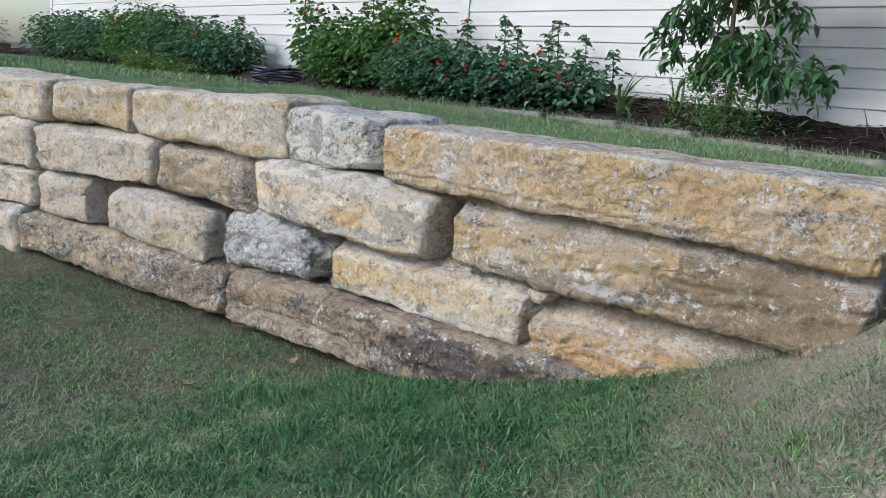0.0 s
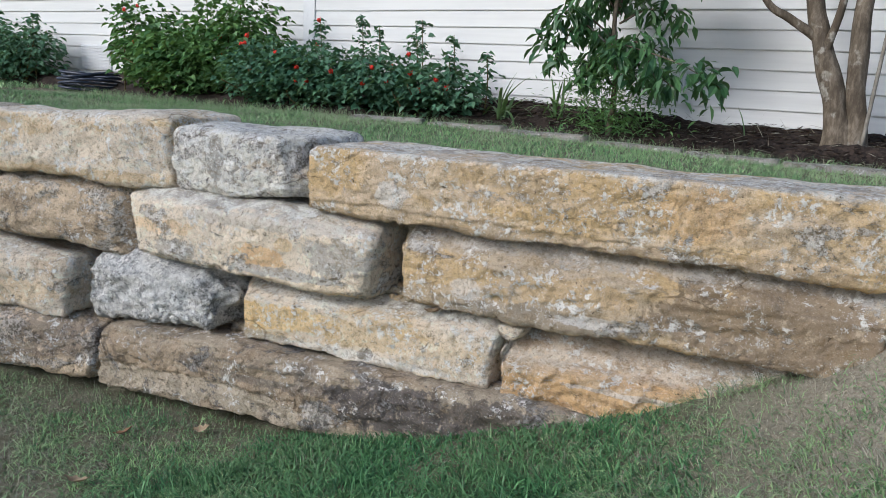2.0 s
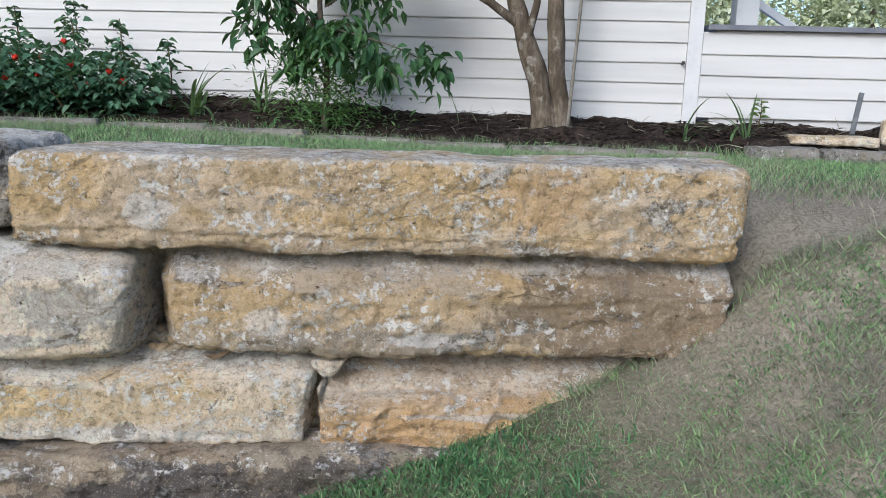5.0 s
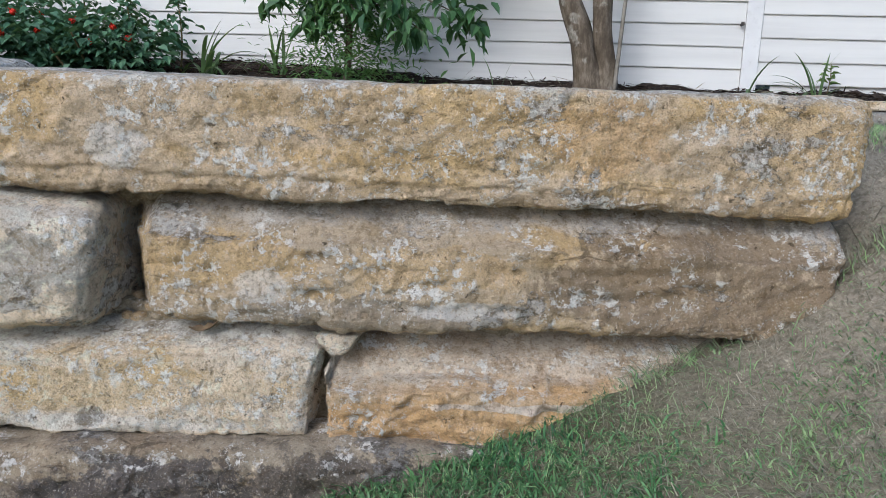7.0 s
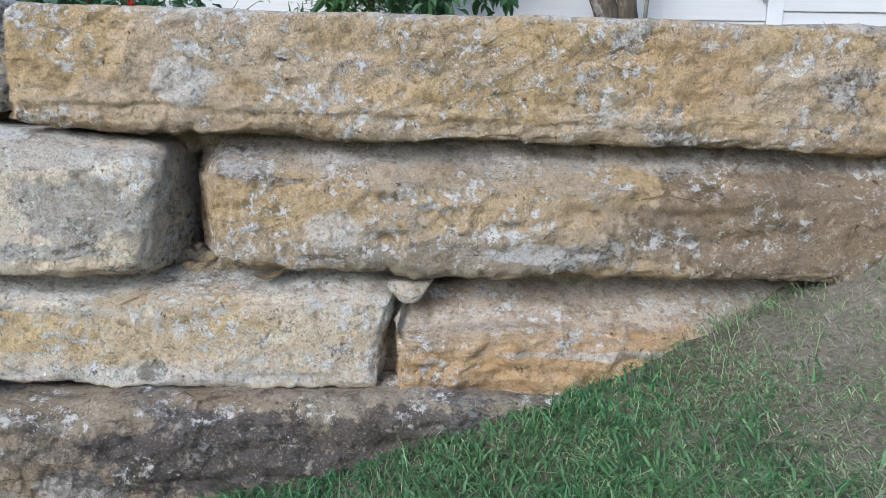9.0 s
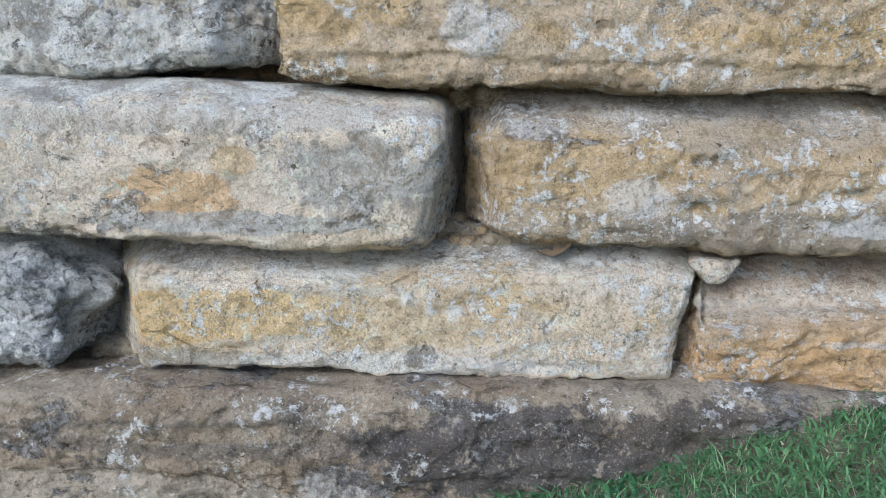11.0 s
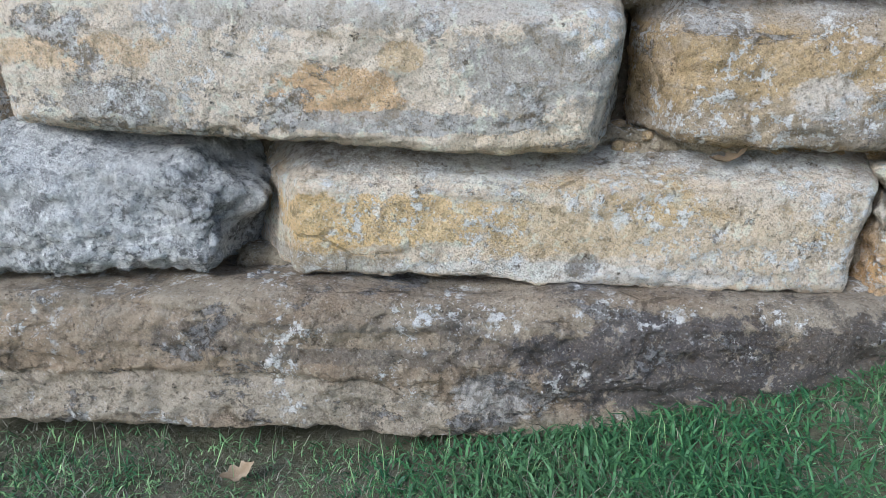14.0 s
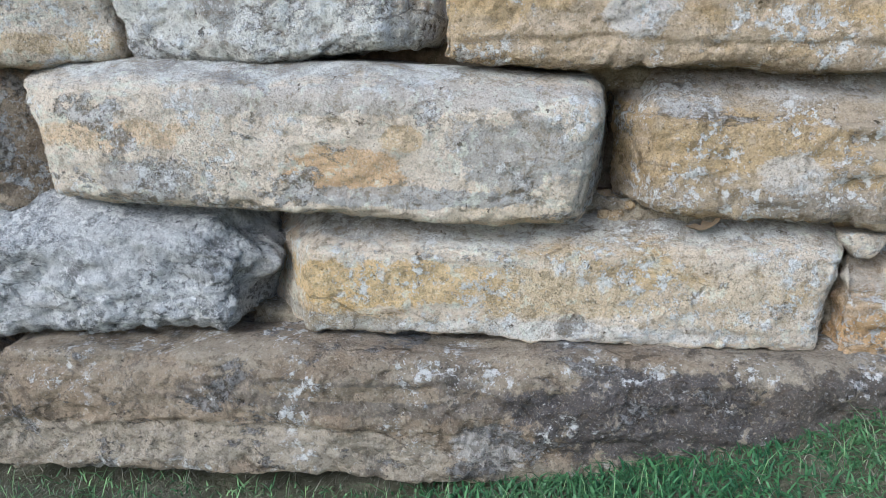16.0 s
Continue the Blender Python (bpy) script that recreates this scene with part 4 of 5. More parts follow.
def shrub(name, lobes, count, leaf, width, material, label, seed, base, flowers=0, spires=(), droop=0.6, stems=14, flower_low=0.0, density=0.55, category="shrub"):
    """A leafy shrub: lobes of (x, y, z, rx, ry, rz), stems, leaves and red flowers."""
    rng = np.random.default_rng(seed)
    s = tagged(empty(name, base), label, category)
    off = np.array(base)
    lob = np.array(lobes, float)
    vol = lob[:, 3] * lob[:, 4] * lob[:, 5]
    pick = rng.choice(len(lob), count, p=vol / vol.sum())
    d = rng.normal(0, 1, (count, 3))
    d /= np.linalg.norm(d, axis=1, keepdims=True)
    rad = rng.uniform(0, 1, count) ** density
    lump = 1 + 0.22 * fbm(d * 1.0 + pick[:, None] * 3.7, 2.3, 2, 0.5, seed)
    c = lob[pick, :3] + d * lob[pick, 3:] * (rad * lump)[:, None]
    for (x, y, z0, z1, w) in spires:
        m = int(70 * (z1 - z0) / 0.4)
        h = rng.uniform(0, 1, m)
        q = np.stack([x + rng.normal(0, w, m) * (1.15 - h), y + rng.normal(0, w, m) * (1.15 - h), z0 + (z1 - z0) * h], 1)
        c = np.concatenate([c, q])
        d = np.concatenate([d, rng.normal(0, 1, (m, 3))])
    ok = c[:, 2] > land(c[:, 0], c[:, 1]) + 0.04
    c, d = c[ok], d[ok]
    c[:, 1] = np.minimum(c[:, 1], HOUSE_Y - 0.09)
    n = len(c)
    out = d + rng.normal(0, 0.6, (n, 3))
    out[:, 2] = np.abs(out[:, 2]) * 0.25 - 0.2
    v, t = leaf_cloud(c - off, out, leaf * rng.uniform(0.55, 1.25, n), width * rng.uniform(0.8, 1.2, n), droop, rng)
    part("foliage", array_mesh("foliage", v, None, t, material), s)
    for i in range(stems):
        l = lob[i % len(lob)]
        top = l[:3] + rng.normal(0, 0.35, 3) * l[3:]
        foot = np.array([l[0] + rng.normal(0, 0.25) * l[3], l[1] + rng.normal(0, 0.2) * l[4], 0])
        foot[2] = land(foot[0], foot[1]) - 0.03
        part("stem", tube_mesh("stem", [foot - off, (foot + top) / 2 - off + rng.normal(0, 0.04, 3), top - off], 0.010, 0.004, M_STEM, 3, 6), s)
    for (x, y, z0, z1, w) in spires:
        part("stem", tube_mesh("stem", [Vector((x, y, 1.15)) - Vector(off), Vector((x + 0.02, y, (1.15 + z1) / 2)) - Vector(off), Vector((x, y, z1)) - Vector(off)], 0.008, 0.003, M_STEM, 3, 6), s)
    if flowers:
        front = np.where((d[:len(c), 1] < -0.1) & (c[:, 2] > flower_low))[0]
        for i in rng.choice(front, min(flowers, len(front)), replace=False):
            bm = bmesh.new()
            for k in range(5):
                a = k * 2 * math.pi / 5
                bmesh.ops.create_icosphere(bm, subdivisions=1, radius=0.011, matrix=Matrix.Rotation(a, 4, "Z") @ Matrix.Translation((0.011, 0, 0.006)) @ Matrix.Diagonal((0.9, 0.7, 1.7, 1)))
            bmesh.ops.create_cone(bm, segments=6, radius1=0.003, radius2=0.002, depth=0.03, cap_ends=True, matrix=Matrix.Translation((0, 0, 0.025)))
            f = part("flower", bm_mesh("flower", bm, M_FLOWER, True), s, "bright red turban-shaped flower", at=tuple(c[i] - off + d[i] * 0.03 + np.array([0, -0.03, 0.01])))
            f.rotation_euler = (rng.uniform(-0.8, 0.8), rng.uniform(-0.8, 0.8), 0)
            f.scale = (1.0, 1.0, 1.0)
    return s


shrub("flowering_shrub", [(-6.9, 5.35, 1.48, 0.75, 0.5, 0.36), (-7.45, 5.4, 1.62, 0.42, 0.42, 0.42), (-6.25, 5.45, 1.66, 0.48, 0.42, 0.44)], 5200, 0.08, 0.85, M_LEAF_SHRUB,
    "tall green flowering shrub with a few red blooms", 31, (-6.9, 5.4, 1.12), 8, [(-7.75, 5.3, 1.9, 2.35, 0.08), (-6.2, 5.4, 1.9, 2.4, 0.09), (-6.75, 5.5, 1.9, 2.35, 0.08)], flower_low=1.5)
shrub("flowering_shrub", [(-5.2, 5.2, 1.38, 0.6, 0.42, 0.30), (-4.6, 5.3, 1.36, 0.6, 0.42, 0.28), (-4.05, 5.4, 1.32, 0.45, 0.38, 0.24), (-5.6, 5.15, 1.42, 0.45, 0.4, 0.3)], 7000, 0.065, 0.8, M_LEAF_DARK,
    "spreading dark green shrub dotted with red flowers", 32, (-4.8, 5.3, 1.12), 26, [(-5.05, 5.75, 1.5, 1.95, 0.07), (-4.45, 5.8, 1.5, 1.92, 0.07), (-4.1, 5.75, 1.4, 1.8, 0.06), (-3.7, 5.6, 1.3, 1.66, 0.05), (-4.75, 5.6, 1.5, 1.85, 0.06), (-4.3, 5.5, 1.45, 1.78, 0.06), (-5.4, 5.6, 1.5, 1.9, 0.07), (-3.95, 5.45, 1.35, 1.62, 0.05)], flower_low=1.32)
shrub("hedge_shrub", [(-11.0, 5.6, 1.5, 0.9, 0.5, 0.42), (-10.2, 5.7, 1.5, 0.6, 0.45, 0.42), (-11.9, 5.6, 1.6, 0.7, 0.5, 0.5)], 4800, 0.085, 0.7, M_LEAF_DARK, "dense dark green shrub against the siding", 33, (-11, 5.6, 1.12), 3,
    [(-10.0, 5.7, 1.6, 1.95, 0.08), (-10.9, 5.8, 1.6, 2.0, 0.08)])
shrub("hedge_shrub", [(-13.3, 5.6, 1.65, 0.9, 0.55, 0.55), (-12.6, 5.7, 1.7, 0.6, 0.5, 0.5)], 3800, 0.09, 0.65, M_LEAF_SHRUB, "rounded green shrub against the siding", 34, (-13, 5.6, 1.12), 3)
shrub("hedge_shrub", [(-15.2, 5.6, 1.6, 1.3, 0.6, 0.5), (-17.2, 5.6, 1.6, 1.2, 0.6, 0.55)], 3600, 0.12, 0.55, M_LEAF_DARK, "long green shrub at the far end of the bed", 35, (-16, 5.6, 1.12), 2)
shrub("low_shrub", [(-11.6, 5.0, 1.28, 0.8, 0.25, 0.18), (-10.6, 5.1, 1.22, 0.6, 0.25, 0.14)], 1300, 0.055, 0.7, M_LEAF_LIGHT, "low light green groundcover shrub at the lawn's edge", 36, (-11.2, 5.0, 1.12), 0, stems=4)
shrub("pale_shrub", [(-20.2, 4.9, 1.6, 1.0, 0.5, 0.5), (-21.6, 4.9, 1.5, 0.9, 0.5, 0.4)], 1100, 0.09, 0.5, M_LEAF_LIGHT, "thin yellow-green shrub by the house corner", 37, (-20.8, 4.9, 1.1), 0, stems=6)


def young_tree():
    """A young tree with drooping glossy leaves and suckers round its foot."""
    rng = np.random.default_rng(41)
    base = np.array([-2.60, 5.43, 1.12])
    t = tagged(empty("young_tree", tuple(base)), "young tree with drooping glossy dark leaves", "tree")
    part("trunk", tube_mesh("trunk", [(0, 0, -0.05), (0.02, 0, 0.35), (-0.02, -0.02, 0.8), (0.03, 0, 1.35)], 0.024, 0.012, M_BARK, 5, 8, 0.1), t)
    tips = []
    for i in range(26):
        a, z = rng.uniform(0, 2 * math.pi), rng.uniform(0.25, 1.35)
        reach = rng.uniform(0.35, 0.72) * (1.0 if z > 0.5 else 0.7)
        p0 = Vector((0.01, 0, z))
        p1 = Vector((math.cos(a) * reach * 0.55, math.sin(a) * reach * 0.4, z + rng.uniform(0.08, 0.22)))
        p2 = Vector((math.cos(a) * reach + 0.10, math.sin(a) * reach * 0.6 - 0.08, z + rng.uniform(-0.12, 0.12)))
        part("branch", tube_mesh("branch", [p0, p1, p2], 0.008, 0.003, M_BARK, 4, 6), t)
        line = smooth_line([p0, p1, p2], 8)
        tips += [line[k] for k in range(5, len(line))]
    # one long low twig that reaches out to the right
    side = [(0.05, -0.1, 0.62), (0.50, -0.3, 0.50), (0.80, -0.36, 0.36)]
    part("branch", tube_mesh("branch", side, 0.006, 0.0025, M_BARK, 4, 6), t)
    tips += smooth_line(side, 6)[8:] * 2
    tips = np.array([tuple(p) for p in tips])
    idx = rng.integers(0, len(tips), 2100)
    c = tips[idx] + rng.normal(0, 0.045, (len(idx), 3))
    c = np.concatenate([c, tips[-8:] + rng.normal(0, 0.02, (8, 3))])
    out = np.stack([rng.normal(0, 0.7, len(c)), rng.normal(0, 0.7, len(c)) - 0.2, rng.normal(-0.75, 0.35, len(c))], 1)
    v, f = leaf_cloud(c, out, rng.uniform(0.065, 0.125, len(c)), rng.uniform(0.36, 0.5, len(c)), 0.35, rng, 0.3)
    part("crown", array_mesh("crown", v, None, f, M_LEAF_TREE), t)
    # fine-leaved suckers round the foot
    n = 2200
    q = np.stack([rng.normal(0.0, 0.19, n), rng.normal(0.0, 0.13, n), rng.uniform(0.0, 1, n) * 0.52], 1)
    out = np.stack([rng.normal(0, 0.8, n), rng.normal(0, 0.8, n), rng.normal(0.2, 0.4, n)], 1)
    v, f = leaf_cloud(q, out, rng.uniform(0.04, 0.075, n), rng.uniform(0.16, 0.3, n), 0.4, rng)
    part("undergrowth", array_mesh("undergrowth", v, None, f, M_LEAF_SHRUB), t, "fine-leaved green suckers")


def forked_tree():
    """A tree with two smooth mottled trunks from one foot."""
    base = (-1.13, 5.68, 1.13)
    t = tagged(empty("forked_tree", base), "tree with two mottled brown trunks rising from one foot", "tree")
    part("trunk", tube_mesh("trunk", [(-0.03, 0, -0.06), (-0.055, 0, 0.14), (-0.11, 0.0, 0.36), (-0.19, 0.0, 0.56), (-0.24, 0.01, 0.74), (-0.29, 0.02, 0.92), (-0.45, 0.05, 1.7), (-0.55, 0.05, 2.3)], 0.078, 0.045, M_BARK, 8, 18, 0.22, 1, 0.05), t)
    part("trunk", tube_mesh("trunk", [(0.05, 0.01, -0.06), (0.045, 0.01, 0.15), (0.015, 0.0, 0.36), (0.005, 0.0, 0.56), (-0.005, 0.01, 0.9), (0.06, 0.04, 1.7), (0.16, 0.05, 2.3)], 0.066, 0.045, M_BARK, 8, 18, 0.2, 2, 0.05), t)
    part("limb", tube_mesh("limb", [(-0.22, 0, 0.66), (-0.30, -0.03, 0.72), (-0.42, -0.06, 0.80), (-0.574, -0.1, 0.92), (-0.85, -0.1, 1.4)], 0.032, 0.018, M_BARK, 6, 12, 0.15, 3), t)
    part("limb", tube_mesh("limb", [(-0.20, -0.02, 0.56), (-0.165, -0.04, 0.68), (-0.12, -0.05, 0.92), (-0.08, -0.05, 1.5), (-0.1, -0.1, 2.1)], 0.028, 0.018, M_BARK, 6, 12, 0.15, 4), t)
    rng = np.random.default_rng(44)
    n = 2200
    d = rng.normal(0, 1, (n, 3))
    d /= np.linalg.norm(d, axis=1, keepdims=True)
    c = np.array([0.0, -0.15, 2.35]) + d * np.array([1.0, 0.7, 0.55]) * (rng.uniform(0.2, 1, n) ** 0.5 * (1 + 0.3 * fbm(d, 2.5, 2, 0.5, 9)))[:, None]
    out = d + rng.normal(0, 0.7, (n, 3))
    v, f = leaf_cloud(c, out, rng.uniform(0.05, 0.09, n), rng.uniform(0.4, 0.55, n), 0.5, rng)
    part("crown", array_mesh("crown", v, None, f, M_LEAF_SHRUB), t)
    stem = new("sapling_stem", tube_mesh("sapling_stem", [(-1.03, 5.62, 1.13), (-1.01, 5.63, 1.5), (-0.985, 5.65, 1.95), (-0.96, 5.65, 2.5)], 0.013, 0.009, plain("pale_bark", (0.14, 0.125, 0.10), (0.22, 0.20, 0.165), 20, 0.8), 5, 8))
    tagged(stem, "thin pale sapling stem beside the forked tree", "sapling")


def strap_plant(name, x, y, count, length, width, spread, seed, label, material=None):
    rng = np.random.default_rng(seed)
    z = float(bed_height(np.array([x]), np.array([y]))[0])
    s = tagged(empty(name, (x, y, z)), label, "plant")
    for i in range(count):
        a, lean, L = rng.uniform(0, 2 * math.pi), rng.uniform(0.05, spread), length * rng.uniform(0.55, 1.1)
        d, pos = Vector((math.cos(a), math.sin(a) * 0.7, 0)), Vector((rng.normal(0, 0.03), rng.normal(0, 0.02), -0.02))
        verts, faces, ang = [], [], radians(88) - lean * 0.6
        side = Vector((-d.y, d.x, 0)).normalized()
        seg = 8
        for k in range(seg + 1):
            w = width * rng.uniform(0.95, 1.05) * (0.75 + 0.5 * (k / seg)) * (1 - (k / seg) ** 3)
            mid = pos + Vector((0, 0, -w * 0.15))
            verts += [pos - side * w / 2, mid, pos + side * w / 2]
            step = d * math.cos(ang) + Vector((0, 0, math.sin(ang)))
            pos = pos + step * (L / seg)
            ang -= lean * 0.42
        for k in range(seg):
            a0, b0 = k * 3, k * 3 + 3
            faces += [(a0, a0 + 1, b0 + 1, b0), (a0 + 1, a0 + 2, b0 + 2, b0 + 1)]
        part("leaf", mesh_from("leaf", verts, faces, material or M_STRAP, True), s)
    return s


def seedling():
    rng = np.random.default_rng(51)
    base = np.array([0.30, 6.0, 1.22])
    s = tagged(empty("seedling", tuple(base)), "small leafy green seedling by the porch wall", "plant")
    s.scale = (0.8, 0.8, 0.8)
    part("stem", tube_mesh("stem", [(0, 0, -0.03), (0.01, 0, 0.1), (0, 0, 0.2)], 0.005, 0.003, M_STEM, 3, 6), s)
    for i in range(10):
        a, z = i * 2.4, 0.04 + 0.016 * i
        v, f = leaf_cloud(np.array([[0, 0, z]]), np.array([[math.cos(a), math.sin(a) * 0.7, 0.25]]), np.array([0.10 - 0.003 * i]), np.array([0.75]), 0.35, rng)
        part("leaf", array_mesh("leaf", v, None, f, M_LEAF_LIGHT), s)


def far_trees():
    """The wooded edge far behind the porch: clumps of leaves on trunks."""
    rng = np.random.default_rng(91)
    for k, (x, y, hgt, r) in enumerate([(6, 30, 9, 4.5), (13, 33, 11, 5), (0.5, 36, 10, 4.5), (20, 30, 9, 5), (10, 27, 5, 3.0), (3.5, 27, 4.5, 2.6), (17, 26, 5, 3.0), (27, 28, 8, 5)]):
        t = tagged(empty("far_tree", (x, y, 1.0)), "distant leafy tree at the wood's edge, sun glare painted into its leaf colour", "tree", "trees at the wood's edge")
        part("trunk", tube_mesh("trunk", [(0, 0, -0.3), (0.1, 0, hgt * 0.3), (0, 0.1, hgt * 0.7)], 0.22, 0.08, M_BARK, 5, 8, 0.1, k), t)
        n = 5200
        d = rng.normal(0, 1, (n, 3))
        d /= np.linalg.norm(d, axis=1, keepdims=True)
        c = np.array([0, 0, hgt * 0.55]) + d * np.array([r, r * 0.8, hgt * 0.5]) * (rng.uniform(0.1, 1, n) ** 0.45 * (1 + 0.35 * fbm(d + k, 2.2, 3, 0.6, k)))[:, None]
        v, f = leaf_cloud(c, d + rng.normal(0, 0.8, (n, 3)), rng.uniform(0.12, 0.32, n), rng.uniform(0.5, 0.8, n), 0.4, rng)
        part("crown", array_mesh("crown", v, None, f, M_LEAF_WASHED_OUT), t)


# far paler than real foliage: overexposed sunlight is painted into the leaf colour
M_LEAF_WASHED_OUT = leaf_material("washed_out_far_leaf", (0.42, 0.47, 0.28), (0.70, 0.74, 0.52), 0.7)
far_trees()
young_tree()
forked_tree()
strap_plant("strap_leaf_plant", -3.45, 5.42, 16, 0.42, 0.028, 1.0, 61, "clump of arching grey-green strap leaves in the mulch")
strap_plant("strap_leaf_plant", -3.05, 5.55, 12, 0.36, 0.024, 0.9, 62, "clump of arching grey-green strap leaves in the mulch")
strap_plant("iris_plant", 0.06, 5.55, 9, 0.36, 0.022, 0.55, 63, "upright grey-green iris leaves in the mulch")
strap_plant("iris_plant", -0.28, 5.55, 7, 0.36, 0.024, 1.1, 64, "iris with long leaves bent over the mulch")
strap_plant("iris_plant", -1.78, 5.75, 2, 0.28, 0.012, 0.25, 65, "thin single upright leaf in the mulch")
strap_plant("iris_plant", -1.55, 5.25, 3, 0.2, 0.012, 0.6, 66, "small tuft of curling leaves at the bed's edge")
seedling()


# ---- loose litter ----
M_DEAD = plain("dead_leaf", (0.24, 0.17, 0.10), (0.34, 0.26, 0.17), 30, 0.85, 0.2, 0.3)
M_DEAD_BROWN = plain("brown_dead_leaf", (0.16, 0.09, 0.05), (0.24, 0.14, 0.08), 30, 0.85, 0.2, 0.3)


def dead_leaf(x, y, z, size, turn, material, label, seed):
    rng = random.Random(seed)
    verts, faces, n = [], [], 9
    for i in range(n + 1):
        u = i / n
        w = size * 0.28 * math.sin(math.pi * min(1, u * 0.95 + 0.03)) * (1 + 0.35 * math.sin(u * 19 + seed))
        curl = 0.22 * size * (u - 0.5) ** 2 * 4
        verts += [(size * (u - 0.5), -w, curl + 0.3 * w + rng.uniform(0, 0.004)), (size * (u - 0.5), 0, curl), (size * (u - 0.5), w, curl + 0.35 * w + rng.uniform(0, 0.004))]
    for i in range(n):
        a = i * 3
        faces += [(a, a + 1, a + 4, a + 3), (a + 1, a + 2, a + 5, a + 4)]
    ob = new("dead_leaf", mesh_from("dead_leaf", verts, faces, material, True))
    ob.location, ob.rotation_euler = (x, y, z), (rng.uniform(-0.25, 0.25), rng.uniform(-0.25, 0.25), radians(turn))
    return tagged(ob, label, "leaf")


dead_leaf(-3.21, 2.31, float(land(-3.21, 2.31)) + 0.03, 0.075, 35, M_DEAD, "split pale tan dead leaf by the wall's foot", 7)
dead_leaf(-3.24, 1.73, float(land(-3.24, 1.73)) + 0.035, 0.10, 30, M_DEAD, "curled pale tan dead leaf on the grass", 1)
dead_leaf(-3.45, 2.09, float(land(-3.45, 2.09)) + 0.035, 0.08, 60, M_DEAD_BROWN, "small brown dead leaf on the grass", 2)
dead_leaf(-2.26, 2.665, 0.545, 0.075, 12, M_DEAD, "narrow dry leaf lying on a stone ledge", 3)


def bed_litter():
    """Shreds of bark and dry stems over the mulch."""
    rng = np.random.default_rng(71)
    n = 12000
    x = rng.uniform(-4.2, 2.2, n)
    y = bed_y(x) + rng.uniform(0.02, 1, n) * (6.10 - bed_y(x))
    z = bed_height(x, y) + rng.uniform(-0.005, 0.022, n)
    c = np.stack([x, y, z], 1)
    out = np.stack([rng.normal(0, 1, n), rng.normal(0, 1, n) * np.where(y > 5.95, 0.2, 1), rng.normal(0, 0.12, n)], 1)
    for k, (sel, mat, name, label) in enumerate([
        (rng.uniform(size=n) < 0.8, plain("bark_shred", (0.016, 0.012, 0.010), (0.05, 0.034, 0.024), 20, 0.9, 0.15, 0.2), "bark_shreds", "dark shredded bark chips covering the bed"),
        (None, M_STRAW, "dry_stems", "dry straw and stems scattered on the mulch")]):
        if sel is None:
            sel = ~used
            sel &= rng.uniform(size=n) < 0.45
        used = sel
        m = int(sel.sum())
        v, f = leaf_cloud(c[sel], out[sel], rng.uniform(0.025, 0.07, m) * (1 + 1.6 * k), rng.uniform(0.12, 0.3, m) / (1 + 4 * k), 0.15, rng, 0.2)
        tagged(new(name, array_mesh(name, v, None, f, mat)), label, "mulch", kind="stuff")


bed_litter()


# ---- grass ----
def blades(x, y, z, height, width, lean, rng):
    """Bent blades, a quad and a triangle each."""
    n = len(x)
    a, b = rng.uniform(0, 2 * math.pi, n), rng.uniform(0, 2 * math.pi, n)
    base = np.stack([x, y, z], 1)
    side = np.stack([np.cos(a), np.sin(a), np.zeros(n)], 1) * (width / 2)[:, None]
    bend = np.stack([np.cos(b), np.sin(b), np.zeros(n)], 1) * (height * lean)[:, None]
    up = np.array([0, 0, 1.0]) * height[:, None]
    mid = base + up * 0.55 + bend * 0.32
    tip = base + up * (1.0 - 0.25 * lean)[:, None] + bend
    v = np.stack([base - side, base + side, mid + side * 0.8, mid - side * 0.8, tip], 1).reshape(-1, 3)
    o = np.arange(n)[:, None] * 5
    return v, np.array([[0, 1, 2, 3]]) + o, np.array([[3, 2, 4]]) + o


def scatter(rng, n, x0, x1, v0, v1):
    x = rng.uniform(x0, x1, n)
    return x, face_y(x) + rng.uniform(v0, v1, n)


def turf(name, x, y, rng, h0, h1, w, material, label, lean=0.7):
    z = land(x, y) - 0.004
    n = len(x)
    h = rng.uniform(h0, h1, n)
    v = y - face_y(x)
    h = h * np.where(v < 0, 0.5 + 0.5 * smooth01((-v - 0.12) / 0.5), 1.0)
    v, q, t = blades(x, y, z, h, rng.uniform(0.7, 1.3, n) * w, rng.uniform(0.15, 1.0, n) * lean * 1.3, rng)
    tagged(new(name, array_mesh(name, v, q, t, material)), label, "grass", kind="stuff")


def dryness(x, y):
    p = np.stack([x, y, np.zeros(len(x))], 1)
    d = 0.47 + 0.22 * fbm(p, 1.1, 2, 0.5, 21) + 0.22 * fbm(p, 6.0, 3, 0.6, 23)
    v = y - face_y(x)
    slope = x + 0.35 * v + 0.30 * fbm(p, 2.2, 3, 0.6, 25)
    d += (0.40 + 0.22 * fbm(p, 3.4, 3, 0.6, 29)) * smooth01((slope + 1.15) / 0.8) * smooth01((v + 1.6) / 0.9)
    d += 0.24 * smooth01((-2.6 - x) / 1.8) + 0.10 * smooth01((-v - 0.6) / 0.8) * smooth01((-1.2 - x) / 1.5)
    d -= 0.30 * smooth01(1 - np.abs(x + 1.7) / 1.4) * smooth01(1 - np.abs(v + 0.5) / 0.9)
    return d


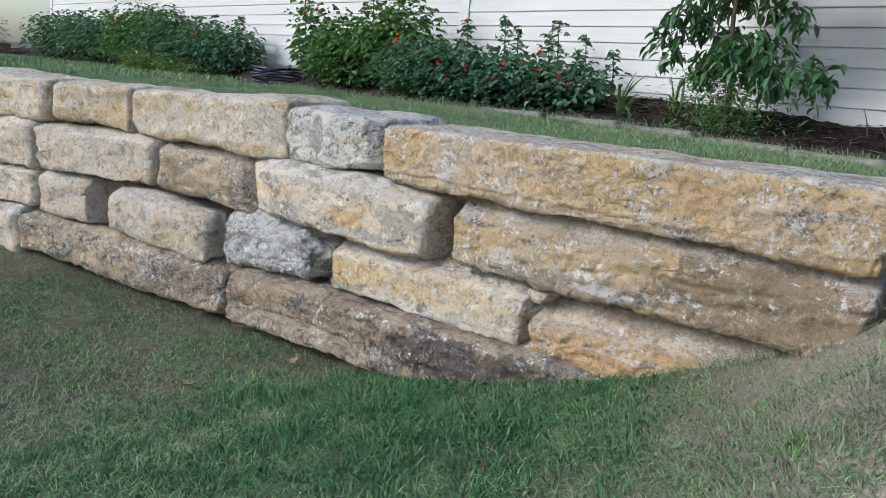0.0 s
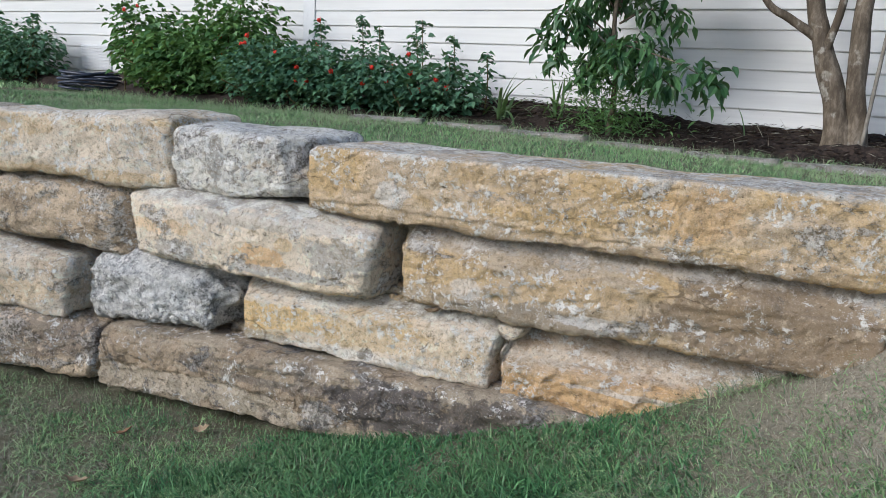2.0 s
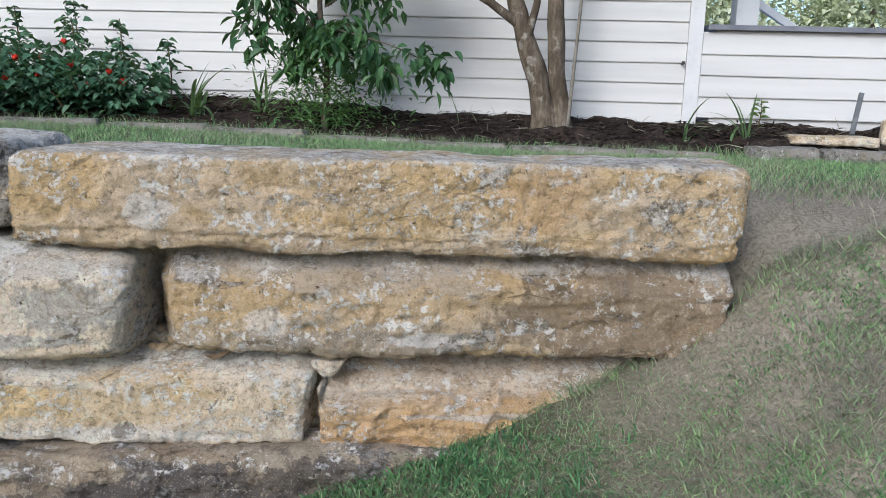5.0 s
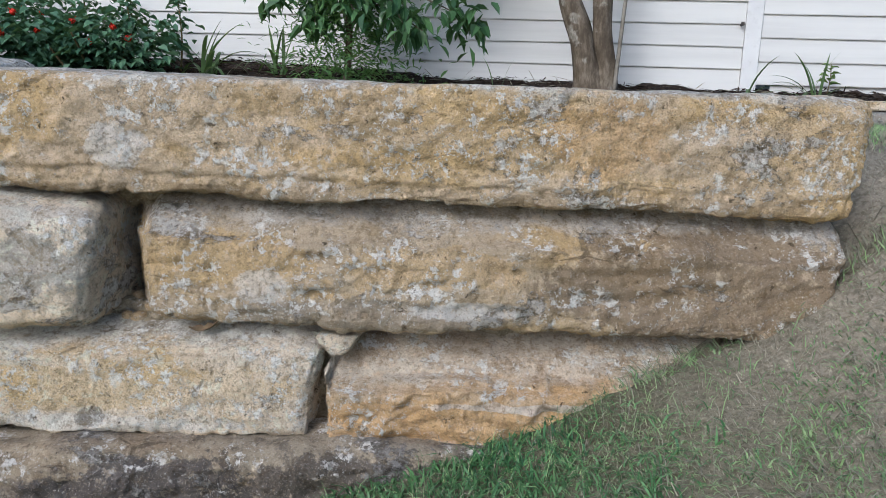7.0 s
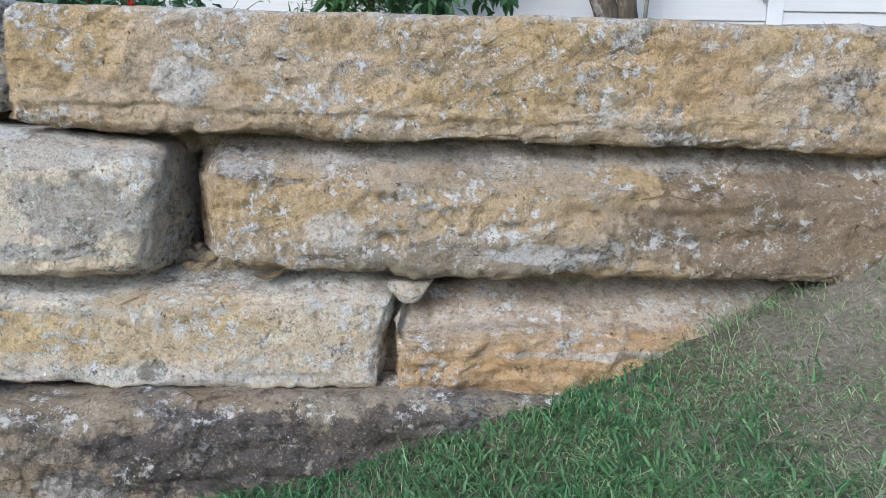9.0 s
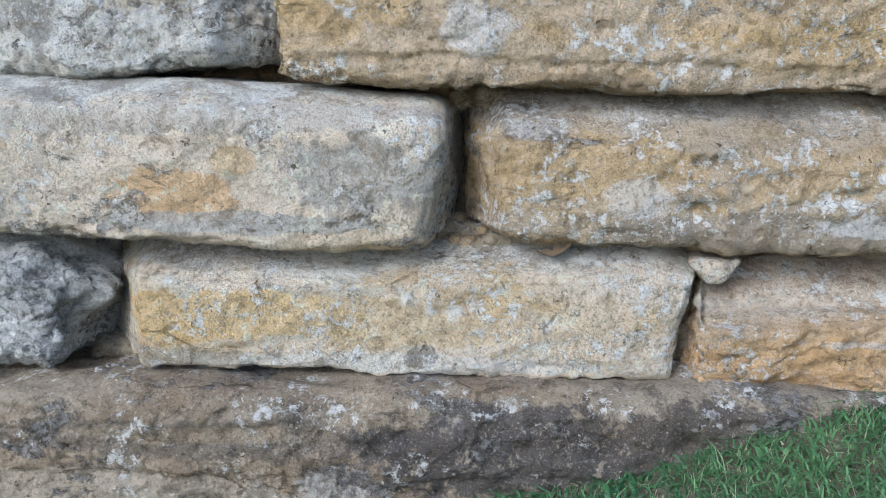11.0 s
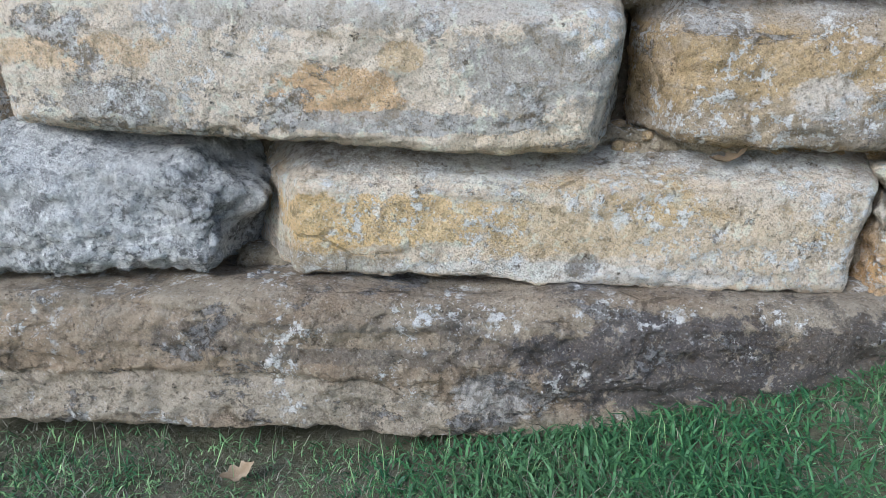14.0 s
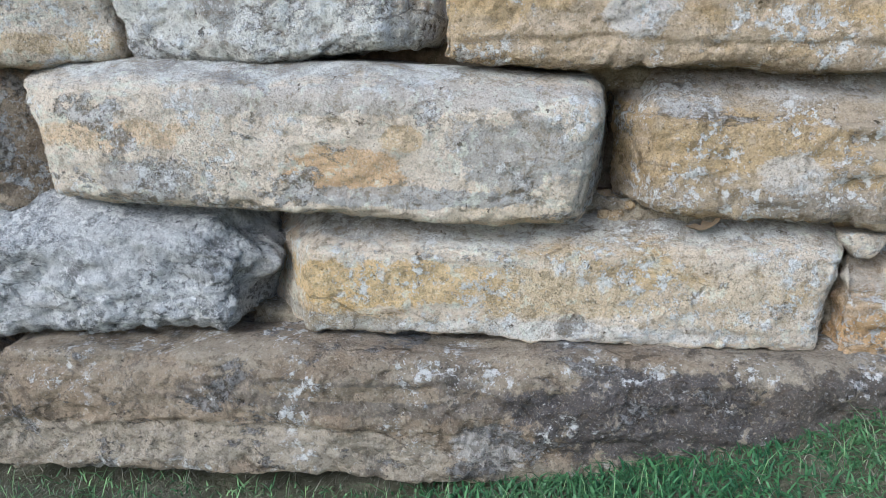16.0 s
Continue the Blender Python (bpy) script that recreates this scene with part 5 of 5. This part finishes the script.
def lower_lawn():
    rng = np.random.default_rng(81)
    x, y = scatter(rng, 240000, -6.6, 1.2, -3.0, 0.02)
    d = dryness(x, y)
    foot = smooth01((y - face_y(x) + 0.15) / 0.10) * smooth01((-2.5 - x) / 0.3)
    keep = rng.uniform(size=len(x)) > np.maximum(np.clip((d - 0.60) * 1.5, 0, 0.8), 0.6 * foot)
    x, y, d = x[keep], y[keep], d[keep]
    dry = d + rng.normal(0, 0.20, len(x)) > 0.74
    lush = (d + rng.normal(0, 0.16, len(x)) < 0.30) & ~dry
    mid = ~dry & ~lush
    turf("lawn_grass", x[mid], y[mid], rng, 0.018, 0.05, 0.0042, M_GRASS, "short green lawn grass", 1.9)
    turf("lush_grass", x[lush], y[lush], rng, 0.02, 0.06, 0.0046, M_GRASS_DARK, "deeper green lush grass near the wall", 1.7)
    turf("dry_grass", x[dry], y[dry], rng, 0.012, 0.042, 0.0026, M_STRAW, "dry straw-coloured grass on the slope", 2.2)
    # matted thin grass over the bank
    x, y = scatter(rng, 62000, -1.9, 1.2, -1.9, 0.1)
    p = np.stack([x, y, x * 0], 1)
    edge = x + 0.35 * (y - face_y(x)) + 0.45 * fbm(p, 2.4, 3, 0.6, 33)
    keep = (rng.uniform(size=len(x)) < smooth01((edge + 1.9) / 0.8)) & (1.6 * fbm(p, 4.0, 3, 0.6, 35) + rng.normal(0, 0.25, len(x)) > -0.35 + 0.75 * smooth01((edge + 0.9) / 0.8))
    x, y = x[keep], y[keep]
    dry = rng.uniform(size=len(x)) < 0.30 + 0.4 * smooth01((x + 1.1) / 1.2) + 0.35 * fbm(p[keep], 3.0, 2, 0.5, 37)
    n = 70
    cx, cy = scatter(rng, n, -1.5, 0.9, -1.7, -0.12)
    who = rng.integers(0, n, 5200)
    tx, ty = cx[who] + rng.normal(0, 0.045, len(who)), cy[who] + rng.normal(0, 0.035, len(who))
    turf("bank_tufts", tx, ty, rng, 0.03, 0.075, 0.0042, M_GRASS, "scattered green tufts growing out of the dry bank", 1.7)
    turf("bank_grass", x[~dry], y[~dry], rng, 0.025, 0.06, 0.0040, M_GRASS, "thin matted green grass on the bank", 2.0)
    turf("bank_straw", x[dry], y[dry], rng, 0.025, 0.075, 0.0030, M_STRAW, "matted dry grass on the bank", 2.4)
    # the thinner lawn beyond
    x, y = rng.uniform(-12, 7, 90000), rng.uniform(-7, 3.2, 90000)
    v = y - face_y(x)
    keep = (v < -0.05) & ((v < -2.9) | (x < -6.5) | (x > 1.1))
    turf("outer_lawn", x[keep], y[keep], rng, 0.03, 0.07, 0.008, M_GRASS, "green lawn stretching away from the wall", 1.3)
    # the deep green tussocks by the foot of the wall
    x, y = scatter(rng, 17000, -3.0, -1.0, -1.0, -0.03)
    edge = smooth01((x + 3.1) / 0.9) * smooth01((-0.9 - x) / 0.7) * smooth01((y - face_y(x) + 0.8) / 0.45)
    keep = vnoise(np.stack([x, y, x * 0], 1), 5, 4) * 0.6 + rng.uniform(-0.5, 0.5, len(x)) + edge > 0.65
    x, y = x[keep], y[keep]
    turf("tussock_grass", x, y, rng, 0.045, 0.11, 0.0062, M_GRASS_DARK, "longer dark green grass tufts at the wall's foot", 1.5)
    x, y = scatter(rng, 900, -6.0, -0.8, -0.22, -0.01)
    turf("grass_fringe", x, y, rng, 0.05, 0.20, 0.0020, M_GRASS, "thin long grass fringe along the blocks", 0.7)
    x, y = scatter(rng, 4200, -1.2, 1.2, -0.9, 0.75)
    turf("straw_litter", x, y, rng, 0.03, 0.11, 0.0028, M_STRAW, "dry straw litter on the bare bank", 2.2)
    x, y = scatter(rng, 1500, -4.2, 0.6, -0.4, 0.05)
    turf("dry_wisps", x, y, rng, 0.04, 0.13, 0.0018, M_STRAW, "dry grass wisps along the wall and slope", 1.0)


def upper_lawn():
    rng = np.random.default_rng(82)
    x, y = scatter(rng, 170000, -9.0, 2.5, 0.42, 4.2)
    keep = (y < bed_y(x) + 0.02) & ~((x > -0.8) & (y - face_y(x) < 0.55) & (rng.uniform(size=len(x)) < 0.75))
    x, y = x[keep], y[keep]
    dry = rng.uniform(size=len(x)) < 0.06 + 0.35 * smooth01((x + 0.9) / 0.6) * smooth01((4.2 - y) / 0.8)
    turf("terrace_grass", x[~dry], y[~dry], rng, 0.015, 0.045, 0.004, M_GRASS, "green grass strip on the terrace above the wall", 1.2)
    turf("terrace_straw", x[dry], y[dry], rng, 0.02, 0.07, 0.003, M_STRAW, "scattered dry blades in the terrace grass", 1.0)
    x = rng.uniform(-24, -9, 60000)
    y = rng.uniform(-2.5, 5.5, 60000)
    keep = (y < bed_y(x)) & (y > face_y(x) + 0.5)
    turf("far_grass", x[keep], y[keep], rng, 0.04, 0.10, 0.009, M_GRASS, "green lawn running on past the shrubs", 0.8)


def bed_fringe():
    """Long wisps of grass and dry stems where the lawn meets the bed."""
    rng = np.random.default_rng(83)
    x = rng.uniform(-9, 1.2, 5200)
    y = bed_y(x) + rng.normal(-0.03, 0.06, len(x))
    dry = rng.uniform(size=len(x)) < 0.35
    turf("edge_grass", x[~dry], y[~dry], rng, 0.03, 0.10, 0.0035, M_GRASS, "long untrimmed grass along the bed's edge", 1.0)
    turf("edge_straw", x[dry], y[dry], rng, 0.03, 0.11, 0.0024, M_STRAW, "dry stems along the bed's edge", 1.4)


lower_lawn()
upper_lawn()
bed_fringe()
